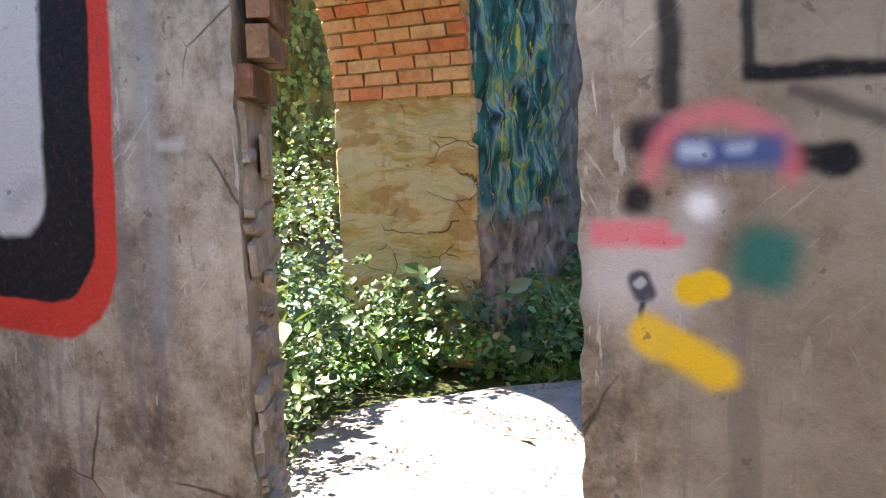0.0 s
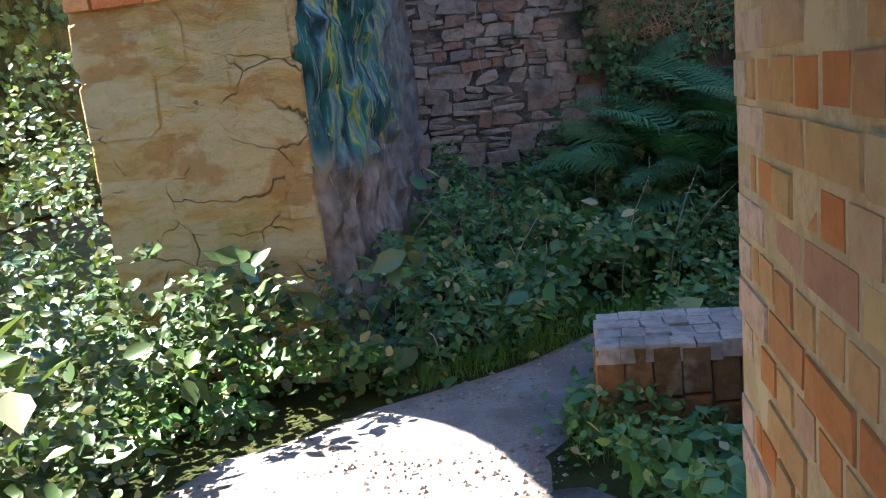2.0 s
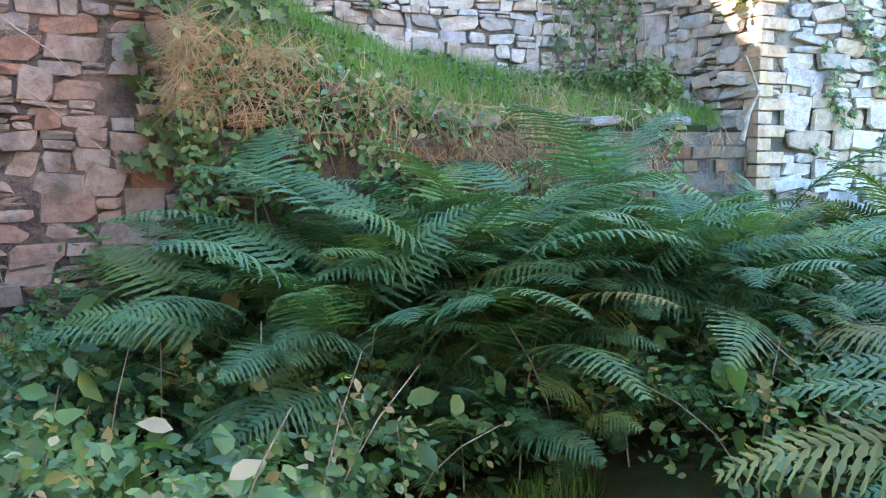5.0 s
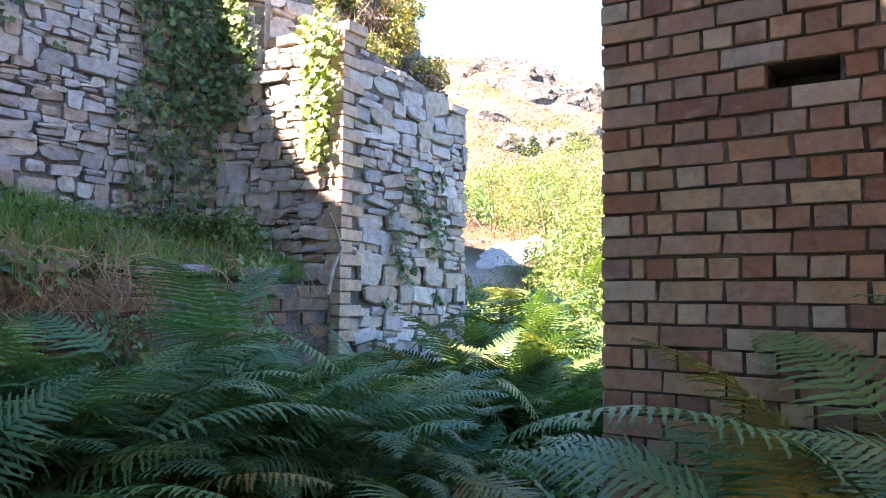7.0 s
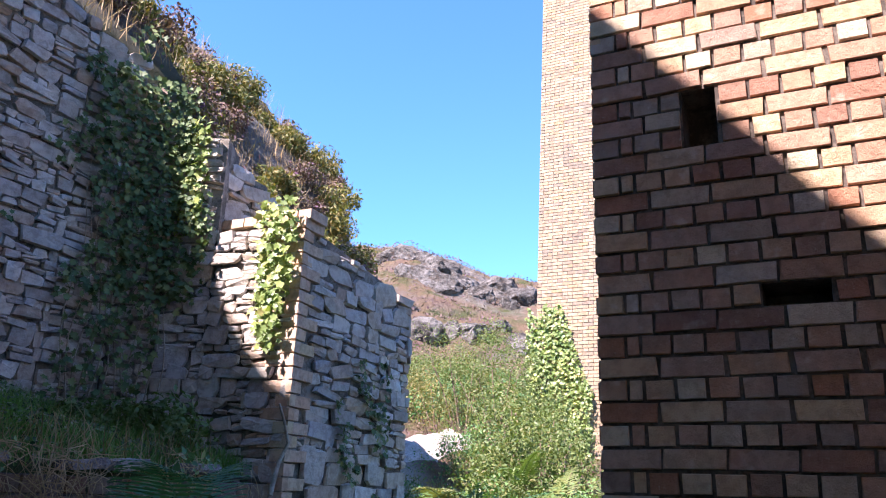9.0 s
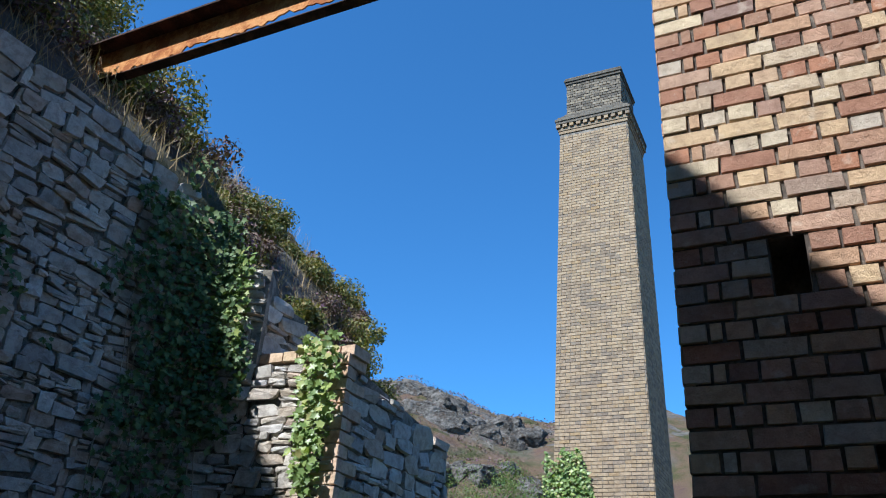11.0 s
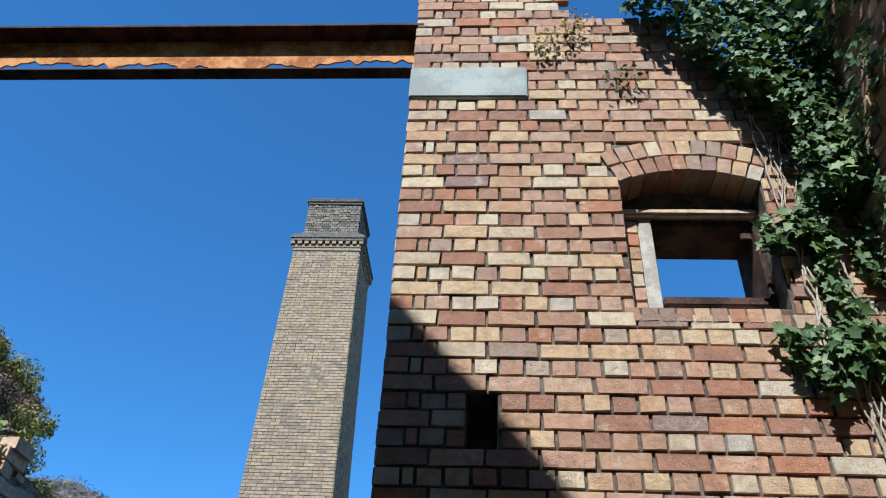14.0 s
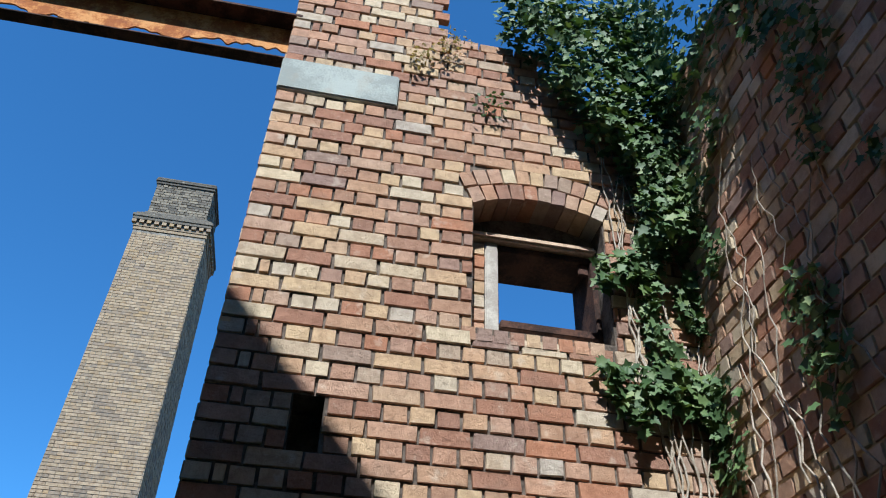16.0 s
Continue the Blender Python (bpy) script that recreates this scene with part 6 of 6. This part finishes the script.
def bush(name, seed, place, radius, tall, count, size, material, label, category="bush"):
    rnd = random.Random(seed)
    P, O, S = [], [], []
    lumps = [(Vector((rnd.uniform(-0.7, 0.7) * radius, rnd.uniform(-0.7, 0.7) * radius, rnd.uniform(0.25, 0.85) * tall)), rnd.uniform(0.25, 0.5) * radius) for _ in range(16)]
    for _ in range(count):
        c, r = rnd.choice(lumps)
        d = Vector((rnd.gauss(0, 1), rnd.gauss(0, 1), rnd.gauss(0, 1))).normalized()
        q = c + d * r * rnd.uniform(0.5, 1.0)
        if q.z < 0.02:
            continue
        P.append(q), O.append((d + Vector((0, 0, 0.3)))), S.append(rnd.uniform(*size))
    root = tagged(empty(name, place), label, category)
    leaf_cloud("crown", P, O, S, material, "", "", (SPRIG, SPRIG_F), 0.6, seed, parent=root)
    lines = [[(0, 0, -0.3), tuple(c * 0.5), tuple(c)] for c, r in lumps[:8]]
    stems("stem", lines, 0.02 * radius, M["bark"], root)
    return root


def near_bushes():
    rnd = random.Random(41)
    # gorse along the crest over the retaining wall
    for i in range(84):
        x = 1.6 + 9.2 * i / 83 + rnd.uniform(-0.15, 0.15)
        y = max(7.6 + rnd.uniform(0, 2.0), 7.4 + (x - 7.6) / 1.85 + rnd.uniform(0, 0.4))
        r = rnd.uniform(0.45, 0.7) if x < 5.5 else rnd.uniform(0.3, 0.5)
        bush("gorse_bush", 200 + i, (x, y, height(x, y) - 0.25), r, r * 0.8, 2600, (0.035, 0.07), M["gorse"] if i % 4 else M["heather"], "green and brown gorse on the hillside", "gorse")
    # sunlit shrubs in the valley, between the buttress and the brick wall
    for i, (x, y, r, t, m) in enumerate(((8.4, 5.6, 0.7, 1.1, "shrub"), (9.5, 6.0, 0.8, 1.3, "shrub"), (10.6, 6.4, 0.9, 1.6, "shrub"), (9.6, 5.9, 0.9, 1.5, "shrub"), (11.8, 7.0, 1.0, 1.7, "shrub"), (13.2, 7.6, 1.1, 1.8, "shrub"), (15.6, 10.3, 1.1, 1.4, "gorse"), (12.6, 8.2, 0.8, 1.0, "bramble"), (17.5, 12.2, 1.3, 1.6, "gorse"), (19.5, 12.6, 1.5, 1.6, "shrub"), (22.0, 13.2, 1.6, 1.8, "gorse"), (18.6, 11.0, 1.4, 1.8, "shrub"), (7.4, 5.3, 0.7, 1.1, "fern"), (7.2, 6.7, 0.6, 0.9, "bramble"), (8.3, 7.0, 0.6, 0.9, "bramble"), (9.3, 7.6, 0.7, 0.8, "bramble"), (14.8, 8.6, 1.2, 2.6, "shrub"), (15.4, 9.6, 1.0, 3.0, "shrub"))):
        bush("shrub", 300 + i, (x, y, height(x, y) - 0.1), r, t, 4200, (0.03, 0.07), M[m], "bright sunlit shrub in the valley", "shrub")

    # scrub on the lower slope of the far hill
    for i in range(10):
        a, d = radians(18 + 13 * i / 9), 18 + 7 * ((i * 7) % 10) / 9
        x, y, r = 0.5 + d * math.cos(a), 2.8 + d * math.sin(a), rnd.uniform(1.0, 1.7)
        bush("shrub", 360 + i, (x, y, height(x, y) - 0.2), r, r * 0.9, 2200, (0.07, 0.15), M["shrub" if i % 3 else "bramble"], "green scrub on the lower hillside", "shrub")
    for i, (x, y, r, t) in enumerate(((4.05, 6.3, 0.26, 0.42), (3.65, 6.6, 0.2, 0.28), (4.2, 6.6, 0.24, 0.36))):
        bush("terrace_bush", 340 + i, (x, y, height(x, y) - 0.05), r, t, 900, (0.03, 0.06), M["fern_light"], "low green bush at the foot of the wall")


near_bushes()


def scree_bank():
    """Pale bare bank of earth and stones beyond the buttress."""
    verts, faces, n, m = [], [], 26, 8
    for k in range(m + 1):
        f = k / m
        for i in range(n):
            a = 2 * math.pi * i / n
            r = 1.0 * f * (1 + 0.25 * noise.noise(Vector((math.cos(a) * 1.5, math.sin(a) * 1.5, 2))))
            x, y = 14.4 + r * math.cos(a) * 2.0, 9.75 + r * math.sin(a) * 0.8
            z = height(x, y) + 0.24 * (1 - f ** 1.6) - 0.12 * f + 0.12 * noise.noise(Vector((x * 3, y * 3, 1)))
            verts.append((x, y, z))
    for k in range(m):
        for i in range(n):
            j = (i + 1) % n
            faces.append((k * n + i, k * n + j, (k + 1) * n + j, (k + 1) * n + i))
    tagged(mesh_object("scree_bank", verts, faces, M["scree"], smooth=True), "pale sunlit bank of bare earth and stones", "bank", kind="structure")


scree_bank()


def hill_tufts():
    """Heather and scrub over the far slope."""
    rnd = random.Random(43)
    P, O, S, Q, R = [], [], [], [], []
    for _ in range(70000):
        d, a = rnd.uniform(16, 62), radians(rnd.uniform(15, 62))
        x, y = 1 + d * math.cos(a), 2 + d * math.sin(a)
        z = height(x, y)
        if noise.noise(Vector((x * 0.25, y * 0.25, 6))) > rnd.uniform(-0.6, 0.4):
            P.append((x, y, z + 0.1)), O.append((-0.4, -0.3, 1)), S.append(rnd.uniform(0.08, 0.2) * (0.3 + d / 60))
    leaf_cloud("hill_scrub", P, O, S, M["heather"], "brown heather and scrub on the far hillside", "scrub", (SPRIG, SPRIG_F), 0.7, 44)
    P, O, S = [], [], []
    for _ in range(9000):
        x, y = rnd.uniform(0.5, 11.5), rnd.uniform(7.12, 10)
        P.append((x, y, height(x, y))), O.append((0, 0, 1)), S.append(rnd.uniform(0.12, 0.34))
    leaf_cloud("hill_grass", P, O, S, M["straw"], "dry pale grass on the slope above the wall", "grass", (BLADE, BLADE_F), 0.3, 45, upright=True)


hill_tufts()


def rock_mesh(seed):
    """An angular crag: a ball cut by random planes and roughened."""
    rnd = random.Random(seed)
    bm = bmesh.new()
    bmesh.ops.create_icosphere(bm, subdivisions=4, radius=1.0)
    cuts = [(Vector((rnd.gauss(0, 1), rnd.gauss(0, 1), rnd.gauss(0, 0.8))).normalized(), rnd.uniform(0.5, 0.85)) for _ in range(13)]
    for v in bm.verts:
        for n, d in cuts:
            over = v.co.dot(n) - d
            if over > 0:
                v.co -= n * over * 0.92
        v.co += Vector(noise.noise_vector(v.co * 3.5 + Vector((seed, 0, 0)))) * 0.11 + Vector(noise.noise_vector(v.co * 9)) * 0.05
    return bm


def outcrop():
    """Pale crags breaking out of the heather below the far ridge."""
    rnd = random.Random(81)
    for i in range(22):
        a = radians(20.5 + 9.5 * i / 21 + rnd.uniform(-0.3, 0.3))
        d = (38.5 if i % 4 else 30.0) + rnd.uniform(-1.5, 2.0)
        x, y = 0.5 + d * math.cos(a), 2.8 + d * math.sin(a)
        size = rnd.uniform(0.9, 1.6) * (1.0 if i % 4 else 0.7)
        ob = part("rock", rock_mesh(500 + i), M["crag"], None)
        ob.matrix_world = pose(x, y, height(x, y) - 0.35 * size, rnd.uniform(-20, 20), rnd.uniform(-20, 20), rnd.uniform(0, 360)) @ Matrix.Diagonal((size * 1.3, size, size * 0.9, 1))
        tagged(ob, "pale grey crag breaking out of the heather hillside", "rock", "crags on the hillside")


outcrop()


def chimney_ivy():
    def spot(rnd):
        y, z = rnd.uniform(6.5, 8.35), rnd.uniform(1.4, 5.5)
        edge = 7.05 + 0.35 * max(0.0, z - 3.6) + 0.15 * noise.noise(Vector((y * 2, z * 2, 0)))
        if y < edge or z > 5.2 + 0.35 * noise.noise(Vector((y * 3, 0, 4))):
            return None
        return (15.86 - rnd.random() * 0.14 + 0.028 * (z - 4.0), y, z), (-1, -0.2, 0.4)
    ivy_on("ivy", 40, 5200, spot, (0.05, 0.09), M["ivy_sunlit"], "bright yellow-green ivy climbing the chimney's foot")


chimney_ivy()


def dead_stem():
    d = tagged(empty("dead_stem", (1.75, 5.0, 0.0)), "dry brown dock stem with seed heads", "dead plant")
    rnd = random.Random(51)
    stems("stem", [[(0, 0, 0), (0.02, 0, 0.4), (0.05, 0.02, 0.75)], [(0.02, 0, 0.4), (0.1, 0.02, 0.68)]], 0.005, M["bark"], d)
    P = [(0.05 + rnd.gauss(0, 0.02), rnd.gauss(0, 0.02), rnd.uniform(0.42, 0.78)) for _ in range(160)]
    leaf_cloud("seed_head", P, [(0, -1, 0.3)] * 160, [rnd.uniform(0.012, 0.03) for _ in range(160)], M["straw"], "", "", (LEAF, LEAF_F), 0.8, 52, parent=d)
    b = tagged(empty("bleached_branch", (4.3, 5.75, 1.3)), "bleached bare branch beside the buttress", "branch")
    stems("branch", [[(0, 0, 0), (0.05, 0, 0.18), (0.1, -0.02, 0.3), (0.03, -0.03, 0.42), (-0.02, -0.02, 0.52)]], 0.016, M["dry_wood"], b)


dead_stem()


def wall_weeds():
    rnd = random.Random(61)
    for i, (u, z) in enumerate(((0.8, 5.3), (1.0, 5.5), (1.25, 4.95), (0.95, 5.4))):
        P = [(EX - 0.02 - rnd.random() * 0.08, EN - u + rnd.gauss(0, 0.05), z - 0.1 + rnd.random() * 0.2) for _ in range(60)]
        w = tagged(empty("wall_weed"), "dry weeds growing from the brick joints", "weed", "weeds on the wall")
        leaf_cloud("leaves", P, [(-1, 0, 0.5)] * 60, [rnd.uniform(0.015, 0.04) for _ in range(60)], M["straw"] if i != 2 else M["ivy"], "", "", (LEAF, LEAF_F), 0.8, 62 + i, parent=w)


wall_weeds()
